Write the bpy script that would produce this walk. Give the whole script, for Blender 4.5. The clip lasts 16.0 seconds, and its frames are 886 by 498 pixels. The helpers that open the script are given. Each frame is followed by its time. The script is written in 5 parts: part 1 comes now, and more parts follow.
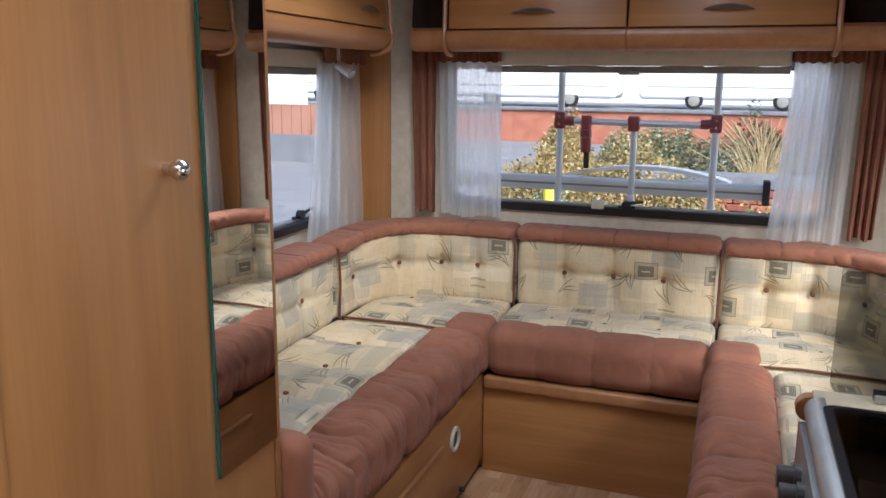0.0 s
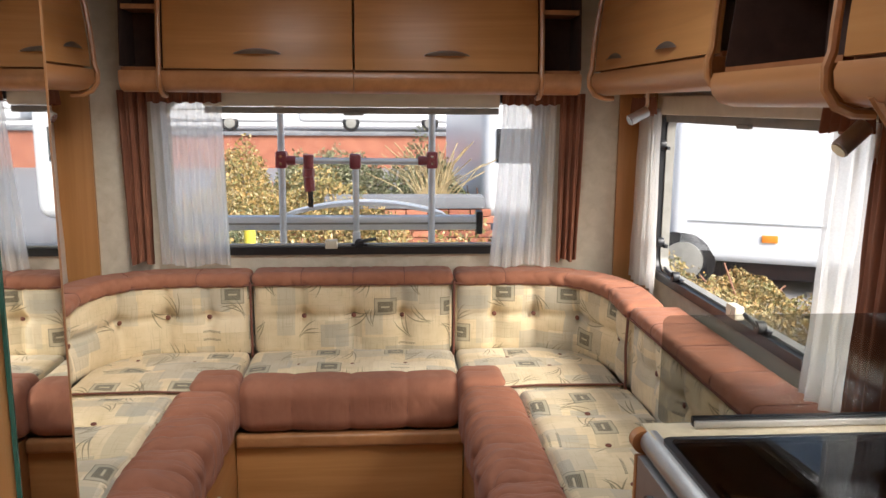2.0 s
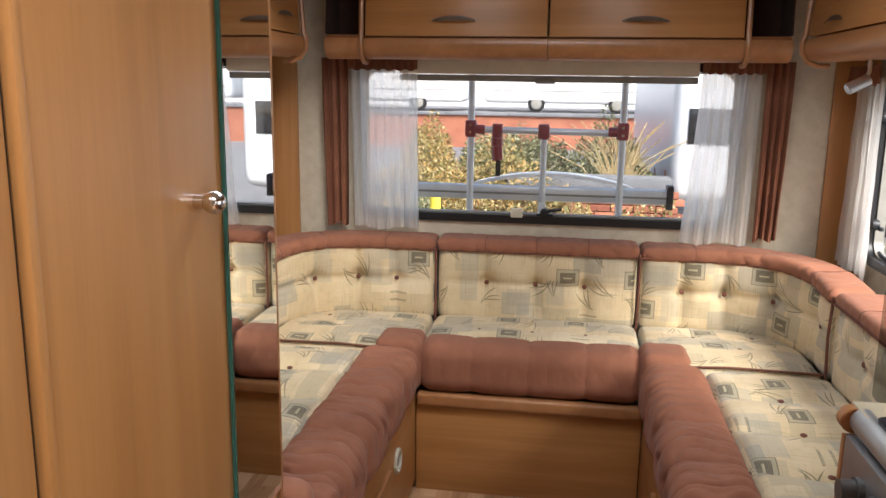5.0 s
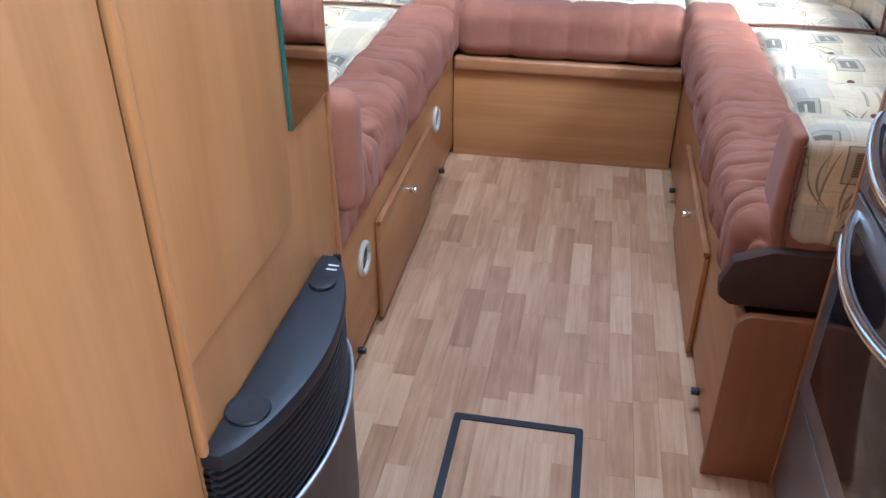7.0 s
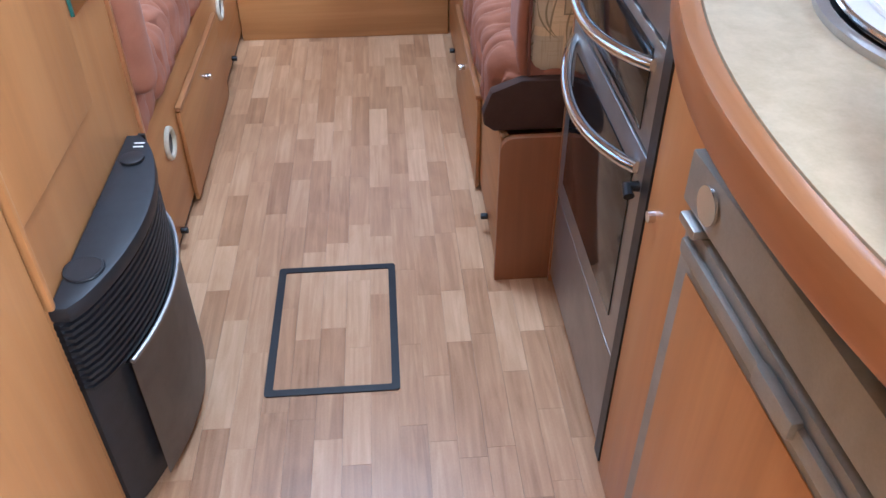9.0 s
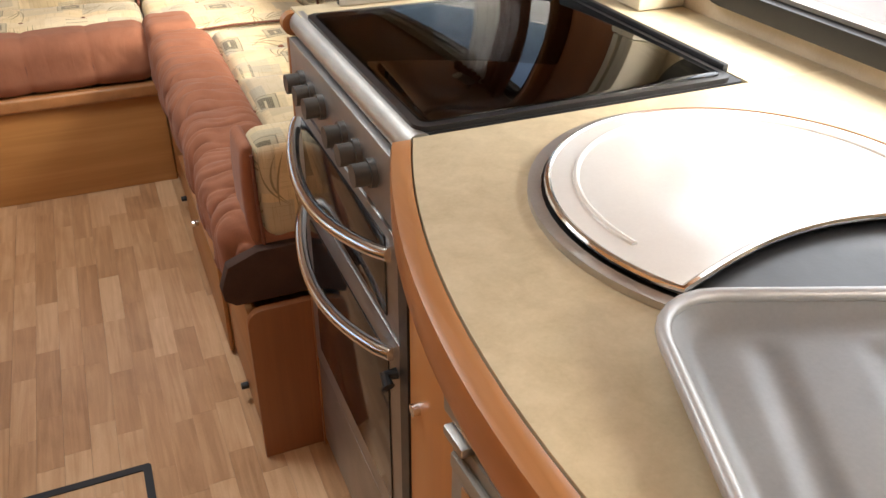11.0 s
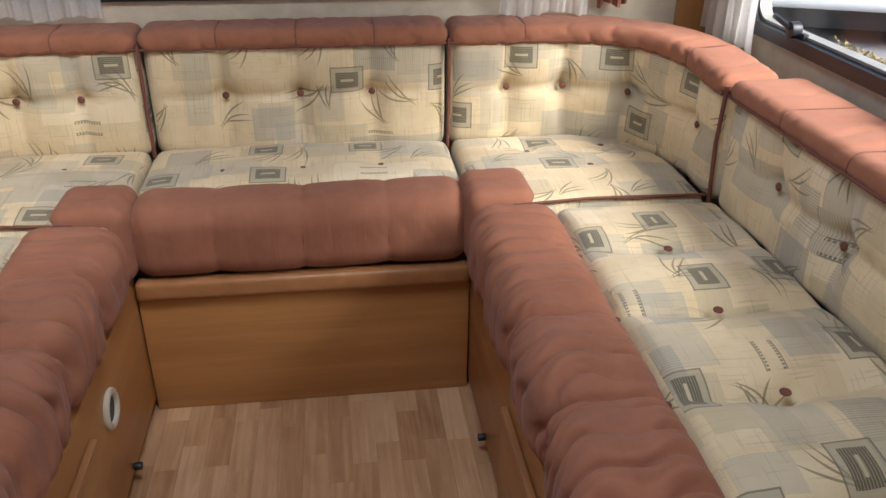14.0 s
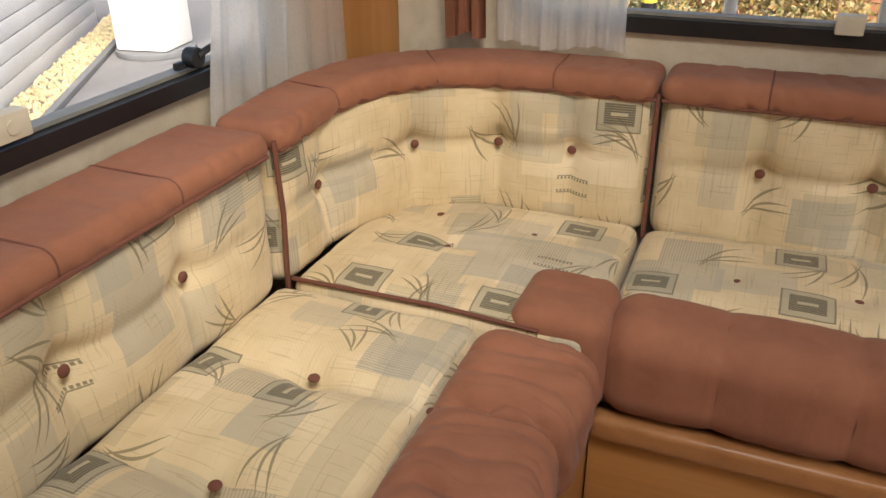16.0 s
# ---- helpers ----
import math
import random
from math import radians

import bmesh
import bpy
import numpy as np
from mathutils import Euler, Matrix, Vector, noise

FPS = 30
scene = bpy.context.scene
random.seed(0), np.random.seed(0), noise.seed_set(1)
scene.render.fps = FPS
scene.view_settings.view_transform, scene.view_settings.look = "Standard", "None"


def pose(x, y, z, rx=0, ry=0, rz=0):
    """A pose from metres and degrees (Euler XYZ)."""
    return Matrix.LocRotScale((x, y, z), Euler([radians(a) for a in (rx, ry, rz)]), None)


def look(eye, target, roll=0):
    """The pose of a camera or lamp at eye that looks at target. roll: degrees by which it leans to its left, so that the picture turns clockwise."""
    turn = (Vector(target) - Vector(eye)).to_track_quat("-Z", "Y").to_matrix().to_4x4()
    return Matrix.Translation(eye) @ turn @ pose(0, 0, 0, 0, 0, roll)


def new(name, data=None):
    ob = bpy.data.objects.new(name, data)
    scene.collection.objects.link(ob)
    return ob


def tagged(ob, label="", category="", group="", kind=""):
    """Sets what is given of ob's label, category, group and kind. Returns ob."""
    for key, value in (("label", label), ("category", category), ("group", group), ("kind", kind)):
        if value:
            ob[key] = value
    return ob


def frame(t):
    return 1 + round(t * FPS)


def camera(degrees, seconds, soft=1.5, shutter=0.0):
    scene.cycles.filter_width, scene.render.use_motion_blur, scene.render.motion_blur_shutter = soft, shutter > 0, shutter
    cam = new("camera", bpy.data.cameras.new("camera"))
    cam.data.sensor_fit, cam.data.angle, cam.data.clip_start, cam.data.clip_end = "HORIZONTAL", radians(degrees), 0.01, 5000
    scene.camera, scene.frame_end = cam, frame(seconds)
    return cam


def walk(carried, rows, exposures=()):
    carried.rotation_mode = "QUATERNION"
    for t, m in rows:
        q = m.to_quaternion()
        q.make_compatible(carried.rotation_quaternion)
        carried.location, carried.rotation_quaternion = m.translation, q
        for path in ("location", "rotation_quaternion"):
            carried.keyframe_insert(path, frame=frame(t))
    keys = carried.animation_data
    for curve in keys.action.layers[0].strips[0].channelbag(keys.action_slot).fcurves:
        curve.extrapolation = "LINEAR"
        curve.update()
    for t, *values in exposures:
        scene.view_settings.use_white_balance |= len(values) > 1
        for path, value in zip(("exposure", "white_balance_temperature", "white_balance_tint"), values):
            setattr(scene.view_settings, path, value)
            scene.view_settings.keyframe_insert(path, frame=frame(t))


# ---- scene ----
cam = camera(57.6, 16.0)
PATH = [
    (0, (0.177, 0.138, 1.302), (-0.483, 1.981, 0.893), 0.6),
    (0.5, (0.147, 0.159, 1.319), (-0.248, 2.064, 0.855), 0.3),
    (1, (0.054, 0.175, 1.333), (-0.144, 2.097, 0.818), 0.4),
    (1.5, (-0.024, 0.158, 1.333), (-0.084, 2.095, 0.836), 0.4),
    (2, (-0.078, 0.153, 1.366), (0.066, 2.117, 1.015), 0.4),
    (2.5, (-0.121, 0.142, 1.367), (0.182, 2.101, 1.102), 0.5),
    (3, (-0.132, 0.146, 1.372), (0.222, 2.096, 1.102), 0.6),
    (3.5, (-0.134, 0.14, 1.379), (0.083, 2.108, 1.097), 0.8),
    (3.7, (-0.13, 0.142, 1.375), (-0.022, 2.119, 1.091), 0.8),
    (5.8, (-0.093, 0.157, 1.241), (-0.423, 2.032, 0.629), 0.4),
    (6, (-0.108, 0.161, 1.216), (-0.422, 2.013, 0.529), 0.3),
    (6.5, (-0.112, 0.131, 1.183), (-0.427, 1.902, 0.307), 0.1),
    (7, (-0.11, 0.093, 1.152), (-0.429, 1.773, 0.114), 0.1),
    (7.5, (-0.087, 0.043, 1.136), (-0.401, 1.642, -0.023), -0.3),
    (8, (-0.096, -0.031, 1.15), (-0.363, 1.528, -0.073), -1.1),
    (8.5, (-0.073, -0.084, 1.17), (-0.18, 1.476, -0.077), -1.0),
    (9, (-0.046, -0.115, 1.189), (0.065, 1.443, -0.06), -0.3),
    (9.5, (-0.032, -0.131, 1.206), (0.259, 1.413, -0.031), 0.2),
    (10, (-0.017, -0.121, 1.24), (0.418, 1.42, 0.042), 0.7),
    (10.2, (-0.012, -0.105, 1.253), (0.476, 1.437, 0.076), 0.7),
    (12.3, (0.068, 0.454, 1.234), (0.896, 2.011, 0.289), 1.0),
    (12.5, (0.041, 0.532, 1.226), (0.853, 2.096, 0.282), 1.3),
    (13, (-0.036, 0.714, 1.236), (0.659, 2.333, 0.289), 1.6),
    (13.5, (-0.071, 0.873, 1.237), (0.475, 2.544, 0.285), 1.5),
    (14, (-0.104, 1.038, 1.198), (0.137, 2.793, 0.269), 0.5),
    (14.5, (-0.201, 1.126, 1.215), (-0.414, 2.869, 0.258), -0.1),
    (15, (-0.272, 1.218, 1.173), (-0.889, 2.871, 0.231), -1.4),
    (15.5, (-0.328, 1.382, 1.176), (-1.096, 2.97, 0.233), -1.4),
    (16, (-0.372, 1.561, 1.152), (-1.058, 3.202, 0.235), -0.6),
]
EXPOSURE = [(0.0, 0.75, 5500, 10), (0.5, 0.8, 5900, 10), (1.0, 0.85, 6200, 10), (1.5, 0.95, 6300, 10), (3.0, 0.95, 6200, 10), (5.8, 0.95, 6200, 10), (6.5, 1.5, 5600, 9), (7.0, 1.85, 4600, 7), (7.5, 2.05, 4100, 6), (8.0, 2.15, 3950, 6), (8.5, 2.15, 4150, 7), (9.5, 2.1, 5900, 9), (10.0, 1.9, 6900, 10), (12.5, 1.45, 6700, 10), (13.0, 1.38, 5900, 10), (13.5, 1.12, 5900, 10), (14.0, 0.92, 5900, 10), (15.0, 0.8, 6000, 10), (16.0, 0.85, 6900, 10)]
walk(cam, [(t, look(eye, target, roll)) for t, eye, target, roll in PATH], EXPOSURE)

# ---- world, sun, exposure ----
world = bpy.data.worlds.new("sky")
scene.world = world
world.use_nodes = True
wn = world.node_tree.nodes
sky = wn.new("ShaderNodeTexSky")
sky.sky_type, sky.sun_disc = 'NISHITA', False
sky.sun_elevation, sky.sun_rotation = radians(42), radians(140)
sky.air_density, sky.dust_density, sky.ozone_density = 1.0, 4.0, 1.0
wn["Background"].inputs["Strength"].default_value = 0.15
world.node_tree.links.new(sky.outputs[0], wn["Background"].inputs["Color"])
sun = new("sun", bpy.data.lights.new("sun", 'SUN'))
sun.data.energy, sun.data.angle, sun.data.color = 4.8, radians(40), (1.0, 0.95, 0.88)
sun.matrix_world = pose(0, 0, 20, 48, 0, 40)
CX = -0.19                 # middle of the caravan
WL, WR = -1.25, 0.87       # side walls, inside
YB, YN = 3.06, -1.9        # end walls, inside
ZC = 1.93                  # ceiling


def opening_light(name, x, y, z, rx, rz, sx, sy, watts, tint=(1, 1, 1)):
    li = new(name, bpy.data.lights.new(name, 'AREA'))
    li.data.shape, li.data.size, li.data.size_y, li.data.energy, li.data.color = 'RECTANGLE', sx, sy, watts, tint
    li.matrix_world = pose(x, y, z, rx, 0, rz)
    return li


# added fill lamps in two invented roof openings; daylight in the open entrance behind the camera
opening_light("added_roof_fill", -0.19, 1.65, 1.99, 0, 0, 0.66, 0.46, 6.5, (0.9, 0.96, 1))
opening_light("added_roof_fill", -0.14, 0.1, 1.99, 0, 0, 0.36, 0.36, 0.8, (0.9, 0.96, 1))
opening_light("entrance_day", 0.86, -0.58, 0.6, 0, 0, 0.7, 0.5, 8.5, (1, 0.99, 0.97)).matrix_world = pose(0.85, -0.58, 0.48, 0, 60, 0)
opening_light("kitchen_window_day", 0.895, 0.61, 1.18, 0, 0, 0.42, 0.74, 1.2, (0.95, 0.98, 1)).matrix_world = pose(0.898, 0.61, 1.18, 0, 90, 0)


# ---- materials ----
class Sock:
    """A node socket with arithmetic."""
    def __init__(self, nt, s):
        self.nt, self.s = nt, s

    def m(self, op, *others):
        n = self.nt.nodes.new("ShaderNodeMath")
        n.operation = op
        for i, o in enumerate((self, *others)):
            if isinstance(o, Sock):
                self.nt.links.new(o.s, n.inputs[i])
            else:
                n.inputs[i].default_value = o
        return Sock(self.nt, n.outputs[0])

    def __add__(self, o): return self.m('ADD', o)
    def __sub__(self, o): return self.m('SUBTRACT', o)
    def __mul__(self, o): return self.m('MULTIPLY', o)
    def __truediv__(self, o): return self.m('DIVIDE', o)
    def __lt__(self, o): return self.m('LESS_THAN', o)
    def __gt__(self, o): return self.m('GREATER_THAN', o)
    def abs(self): return self.m('ABSOLUTE')
    def floor(self): return self.m('FLOOR')
    def frac(self): return self.m('FRACT')


class Mat:
    """A material under construction: a principled shader and short calls for textures."""
    def __init__(self, name, rough=0.5, metal=0.0, color=(0.5, 0.5, 0.5)):
        self.mat = bpy.data.materials.new(name)
        self.mat.use_nodes = True
        self.nt = self.mat.node_tree
        self.bsdf = self.nt.nodes["Principled BSDF"]
        self.set("Roughness", rough)
        self.set("Metallic", metal)
        self.set("Base Color", (*color, 1))

    def set(self, key, value):
        if isinstance(value, Sock):
            self.nt.links.new(value.s, self.bsdf.inputs[key])
        else:
            self.bsdf.inputs[key].default_value = value

    def coord(self, kind="Object", scale=(1, 1, 1)):
        n = self.nt.nodes.new("ShaderNodeTexCoord")
        mp = self.nt.nodes.new("ShaderNodeMapping")
        mp.inputs["Scale"].default_value = scale
        self.nt.links.new(n.outputs[kind], mp.inputs[0])
        return mp.outputs[0]

    def noise(self, scale, at=None, detail=4, dist=0.0, rough=0.55):
        n = self.nt.nodes.new("ShaderNodeTexNoise")
        n.inputs["Scale"].default_value, n.inputs["Detail"].default_value = scale, detail
        n.inputs["Distortion"].default_value, n.inputs["Roughness"].default_value = dist, rough
        self.nt.links.new(at or self.coord(), n.inputs["Vector"])
        return Sock(self.nt, n.outputs[0])

    def white(self, vec):
        n = self.nt.nodes.new("ShaderNodeTexWhiteNoise")
        n.noise_dimensions = '3D'
        self.nt.links.new(vec, n.inputs[0])
        return Sock(self.nt, n.outputs[0])

    def combine(self, x, y, z=0.0):
        n = self.nt.nodes.new("ShaderNodeCombineXYZ")
        for i, o in enumerate((x, y, z)):
            if isinstance(o, Sock):
                self.nt.links.new(o.s, n.inputs[i])
            else:
                n.inputs[i].default_value = o
        return n.outputs[0]

    def split(self, vec):
        n = self.nt.nodes.new("ShaderNodeSeparateXYZ")
        self.nt.links.new(vec, n.inputs[0])
        return [Sock(self.nt, o) for o in n.outputs]

    def ramp(self, fac, stops, constant=False):
        n = self.nt.nodes.new("ShaderNodeValToRGB")
        if constant:
            n.color_ramp.interpolation = 'CONSTANT'
        el = n.color_ramp.elements
        while len(el) < len(stops):
            el.new(0.5)
        for e, (p, c) in zip(el, stops):
            e.position, e.color = p, (*c, 1)
        self.nt.links.new(fac.s, n.inputs[0])
        return Sock(self.nt, n.outputs[0])

    def mix(self, fac, a, b, kind='MIX'):
        n = self.nt.nodes.new("ShaderNodeMix")
        n.data_type, n.blend_type = 'RGBA', kind
        for i, o in ((0, fac), (6, a), (7, b)):
            if isinstance(o, Sock):
                self.nt.links.new(o.s, n.inputs[i])
            else:
                n.inputs[i].default_value = o if i == 0 else (*o, 1)
        return Sock(self.nt, n.outputs[2])

    def bump(self, height, strength=0.2, distance=0.002):
        n = self.nt.nodes.new("ShaderNodeBump")
        n.inputs["Strength"].default_value, n.inputs["Distance"].default_value = strength, distance
        self.nt.links.new(height.s, n.inputs["Height"])
        self.nt.links.new(n.outputs[0], self.bsdf.inputs["Normal"])

    def random(self):
        n = self.nt.nodes.new("ShaderNodeObjectInfo")
        return Sock(self.nt, n.outputs["Random"])


def wood(name, axis, dark, mid, light, rough=0.38):
    m = Mat(name, rough)
    sc = [11.0, 11.0, 11.0]
    sc[axis] = 0.7
    fine = [130.0, 130.0, 130.0]
    fine[axis] = 4.0
    a = m.noise(1.0, m.coord("Object", sc), 5, 1.3)
    b = m.noise(1.0, m.coord("Object", fine), 3)
    c = m.noise(1.6, None, 2)
    f = a * 0.75 + b * 0.22 + (c - 0.5) * 0.35
    m.set("Base Color", m.ramp(f, [(0.28, dark), (0.5, mid), (0.72, light)]))
    m.set("Roughness", b * 0.16 + (rough - 0.08))
    m.bump(b, 0.08, 0.0006)
    return m.mat


W_D, W_M, W_L = (0.32, 0.142, 0.043), (0.40, 0.187, 0.060), (0.48, 0.24, 0.085)
wood_x = wood("cherry_wood_crosswise", 0, W_D, W_M, W_L)
wood_y = wood("cherry_wood_lengthwise", 1, W_D, W_M, W_L)
wood_z = wood("cherry_wood_upright", 2, W_D, W_M, W_L)
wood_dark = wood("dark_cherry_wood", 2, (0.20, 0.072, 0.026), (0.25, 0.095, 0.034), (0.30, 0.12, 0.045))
wood_edge = wood("orange_wood_lipping", 1, (0.29, 0.125, 0.045), (0.35, 0.158, 0.06), (0.42, 0.20, 0.08), 0.32)


def plank_material():
    m = Mat("light_oak_vinyl", 0.33)
    r = m.random()
    x, y, z = m.split(m.coord("Object", (55, 3.2, 1)))
    grain = m.noise(1.0, m.combine(x + r * 91.0, y + r * 37.0, r * 53.0), 5, 1.2)
    speck = m.noise(260, None, 2)
    streak = m.noise(1.0, m.combine(x * 0.22 + r * 13.0, y * 1.6 + r * 71.0, r * 7.0), 3, 0.8)
    f = grain * 0.42 + streak * 0.25 + r * 0.24 + speck * 0.1
    m.set("Base Color", m.ramp(f, [(0.28, (0.29, 0.145, 0.066)), (0.5, (0.50, 0.295, 0.155)), (0.74, (0.70, 0.47, 0.28))]))
    m.set("Roughness", grain * 0.18 + 0.26)
    m.bump(speck, 0.06, 0.0005)
    return m.mat


oak = plank_material()


def rust_material():
    m = Mat("rust_suede", 0.9)
    big = m.noise(5.0, None, 4, 0.6)
    fine = m.noise(420, None, 2)
    folds = m.noise(26, None, 3, 0.4)
    m.set("Base Color", m.ramp(big * 0.55 + folds * 0.3 + fine * 0.15, [(0.3, (0.235, 0.088, 0.046)), (0.7, (0.35, 0.143, 0.079))]))
    m.set("Sheen Weight", 0.08)
    m.set("Sheen Roughness", 0.4)
    gathers = m.noise(1.0, m.coord("UV", (62, 7, 1)), 3, 0.7)
    m.bump(folds * 0.35 + fine * 0.15 + gathers * 0.6, 0.4, 0.0035)
    return m.mat


rust = rust_material()
brown_cord = Mat("dark_rust_cord", 0.8, 0.0, (0.16, 0.056, 0.034)).mat


def tapestry_material():
    """Cream upholstery with woven grey patches, framed striped blocks and leaf strokes, on the cushions' own metres."""
    m = Mat("cream_tapestry", 0.92)
    uv = m.coord("UV")
    u, v, _ = m.split(uv)
    cream, sand, grey, olive = (0.71, 0.58, 0.365), (0.62, 0.49, 0.285), (0.36, 0.345, 0.285), (0.44, 0.37, 0.235)

    def patches(w, h, seed, share):
        row = (v / h + seed).floor()
        uu = u / w + m.white(m.combine(row, seed + 3.0)) * 3.0
        r = m.white(m.combine(uu.floor(), row, seed))
        return r < share, r
    col = m.ramp(m.noise(14, uv, 3), [(0.3, sand), (0.65, cream)])
    p1, r1 = patches(0.098, 0.082, 1.7, 0.26)
    p2, r2 = patches(0.062, 0.088, 5.2, 0.22)
    p3, r3 = patches(0.13, 0.06, 9.4, 0.20)
    p4, r4 = patches(0.11, 0.10, 12.9, 0.22)
    col = m.mix(p4 * 0.6, col, (0.78, 0.66, 0.45))
    col = m.mix(p3 * 0.45, col, olive)
    col = m.mix(p1 * 0.52, col, grey)
    col = m.mix(p2 * 0.36, col, grey)
    # slubs: thin broken threads both ways
    su, sv = m.noise(1, m.coord("UV", (300, 9, 1)), 2), m.noise(1, m.coord("UV", (9, 300, 1)), 2)
    col = m.mix((su > 0.62) * 0.26, col, (0.27, 0.19, 0.09))
    col = m.mix((sv > 0.64) * 0.26, col, (0.27, 0.19, 0.09))
    stripes = ((v * 190.0).frac() < 0.42)
    col = m.mix((stripes * p2 * (r2 < 0.06) + ((u * 210.0).frac() < 0.4) * p1 * (r1 < 0.06)) * 0.28, col, (0.16, 0.13, 0.075))
    dark = (0.085, 0.07, 0.042)

    def cell(w, h, seed):
        row = (v / h + seed).floor()
        uu = u / w + m.white(m.combine(row, seed)) * 5.0
        r = m.white(m.combine(uu.floor(), row, seed + 0.5))
        return (uu.frac() - 0.5) * w, ((v / h + seed).frac() - 0.5) * h, r
    # leaf strokes: sheaves of slender curved blades, turned every way
    for seed, w, h, long, share in ((7.1, 0.17, 0.16, 0.042, 0.62), (11.6, 0.21, 0.18, 0.052, 0.55), (15.3, 0.16, 0.19, 0.034, 0.5)):
        du, dv, r = cell(w, h, seed)
        turn = (r * 37.0).frac() * 6.283
        c, sn = turn.m('COSINE'), turn.m('SINE')
        x2, y2 = du * c + dv * sn, dv * c - du * sn
        body = (y2 * y2) * (-1.0 / (long * long)) + 1.0
        blades = None
        for off, slope, bend in ((-0.011, -0.30, 5.0), (0.002, 0.05, 8.0), (0.013, 0.36, 3.0)):
            d = (x2 - off - y2 * slope - (y2 * y2) * bend).abs()
            hit = d < body * 0.0021
            blades = hit if blades is None else blades.m('MAXIMUM', hit)
        col = m.mix((r < share) * blades * 0.72, col, (0.15, 0.12, 0.06))
    # framed blocks: pale grey field, thin outline, striped dark panel with a light bar
    du, dv, r = cell(0.235, 0.148, 2.3)
    on = r < 0.5
    au, av = du.abs(), dv.abs()
    outer = (au < 0.040) * (av < 0.033)
    rim = outer - (au < 0.0372) * (av < 0.0302)
    inner = (au < 0.027) * (av < 0.020)
    rows_ = ((v * 235.0).frac() < 0.72)
    bar = (au < 0.015) * (av < 0.003)
    col = m.mix(on * outer * 0.6, col, (0.33, 0.30, 0.21))
    col = m.mix(on * rim * 0.6, col, dark)
    col = m.mix(on * inner * (rows_ * 0.5 + 0.35), col, dark)
    col = m.mix(on * bar, col, (0.5, 0.43, 0.28))
    # pairs of ladder bars
    hb = (av > 0.010) * (av < 0.0145) * (au < 0.03) * ((u * 160.0).frac() < 0.6)
    line = (av > 0.0150) * (av < 0.0170) * (au < 0.03)
    col = m.mix((r > 0.5) * (r < 0.72) * (hb + line) * 0.7, col, dark)
    m.set("Base Color", col)
    weave = ((u * 900.0).m('SINE') * (v * 900.0).m('SINE'))
    m.set("Sheen Weight", 0.15)
    m.bump(weave * 0.3 + m.noise(30, uv, 3) * 0.7, 0.22, 0.0016)
    return m.mat


tapestry = tapestry_material()


def mottled(name, a, b, scale, rough, bump=0.05, fine=300, metal=0.0):
    m = Mat(name, rough, metal)
    f = m.noise(scale, None, 4, 0.5) * 0.75 + m.noise(fine, None, 2) * 0.25
    m.set("Base Color", m.ramp(f, [(0.32, a), (0.68, b)]))
    m.set("Roughness", m.noise(scale * 3, None, 3) * 0.14 + (rough - 0.07))
    m.bump(m.noise(fine, None, 2), bump, 0.001)
    return m.mat


wallboard = mottled("beige_mottled_wallboard", (0.47, 0.40, 0.29), (0.60, 0.53, 0.41), 22, 0.6)
ceiling_board = mottled("off_white_ceiling_board", (0.68, 0.66, 0.61), (0.76, 0.74, 0.70), 14, 0.7)
worktop_mat = mottled("sand_laminate", (0.44, 0.37, 0.24), (0.56, 0.48, 0.33), 38, 0.36, 0.03)
rust_cloth = mottled("rust_curtain_cloth", (0.17, 0.062, 0.032), (0.25, 0.098, 0.052), 9, 0.9, 0.2, 500)
# webbing brown, used again to colour shade into the open cubbies
brown_base_and_shade = mottled("dark_brown_webbing_and_shade", (0.04, 0.018, 0.012), (0.062, 0.03, 0.02), 20, 0.9, 0.2)
black_plastic = mottled("black_plastic", (0.010, 0.011, 0.013), (0.018, 0.019, 0.022), 30, 0.42)
charcoal = mottled("charcoal_plastic", (0.008, 0.009, 0.012), (0.013, 0.015, 0.019), 25, 0.5, 0.1, 700)
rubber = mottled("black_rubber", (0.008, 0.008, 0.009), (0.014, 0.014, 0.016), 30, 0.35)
grey_knob = mottled("grey_plastic", (0.055, 0.053, 0.05), (0.085, 0.08, 0.075), 30, 0.4)
cream_plastic = mottled("cream_plastic", (0.55, 0.50, 0.38), (0.63, 0.58, 0.45), 20, 0.45)
white_plastic = mottled("white_plastic", (0.72, 0.72, 0.70), (0.8, 0.8, 0.79), 12, 0.35)
steel = mottled("brushed_steel", (0.45, 0.44, 0.42), (0.56, 0.55, 0.53), 16, 0.47, 0.05, 400, 1.0)
dark_steel = mottled("dull_oven_steel", (0.34, 0.335, 0.335), (0.43, 0.425, 0.42), 12, 0.44, 0.05, 400, 1.0)
chrome = mottled("chrome", (0.72, 0.72, 0.72), (0.80, 0.80, 0.80), 10, 0.14, 0.02, 300, 1.0)
aluminium = mottled("aluminium", (0.60, 0.62, 0.64), (0.70, 0.72, 0.74), 15, 0.42, 0.05, 300, 0.6)
grey_metal = mottled("grey_painted_metal", (0.20, 0.195, 0.17), (0.27, 0.26, 0.235), 18, 0.45)
red_plastic = mottled("dark_red_plastic", (0.18, 0.02, 0.03), (0.26, 0.035, 0.045), 20, 0.4)
tray_grey = mottled("silver_plastic_tray", (0.35, 0.36, 0.37), (0.43, 0.44, 0.45), 12, 0.38, 0.03, 300, 0.25)
lid_white = mottled("white_enamel_lid", (0.66, 0.66, 0.64), (0.74, 0.74, 0.72), 10, 0.16)
oven_glass = mottled("smoked_oven_glass", (0.012, 0.012, 0.013), (0.02, 0.02, 0.021), 8, 0.09, 0.0)
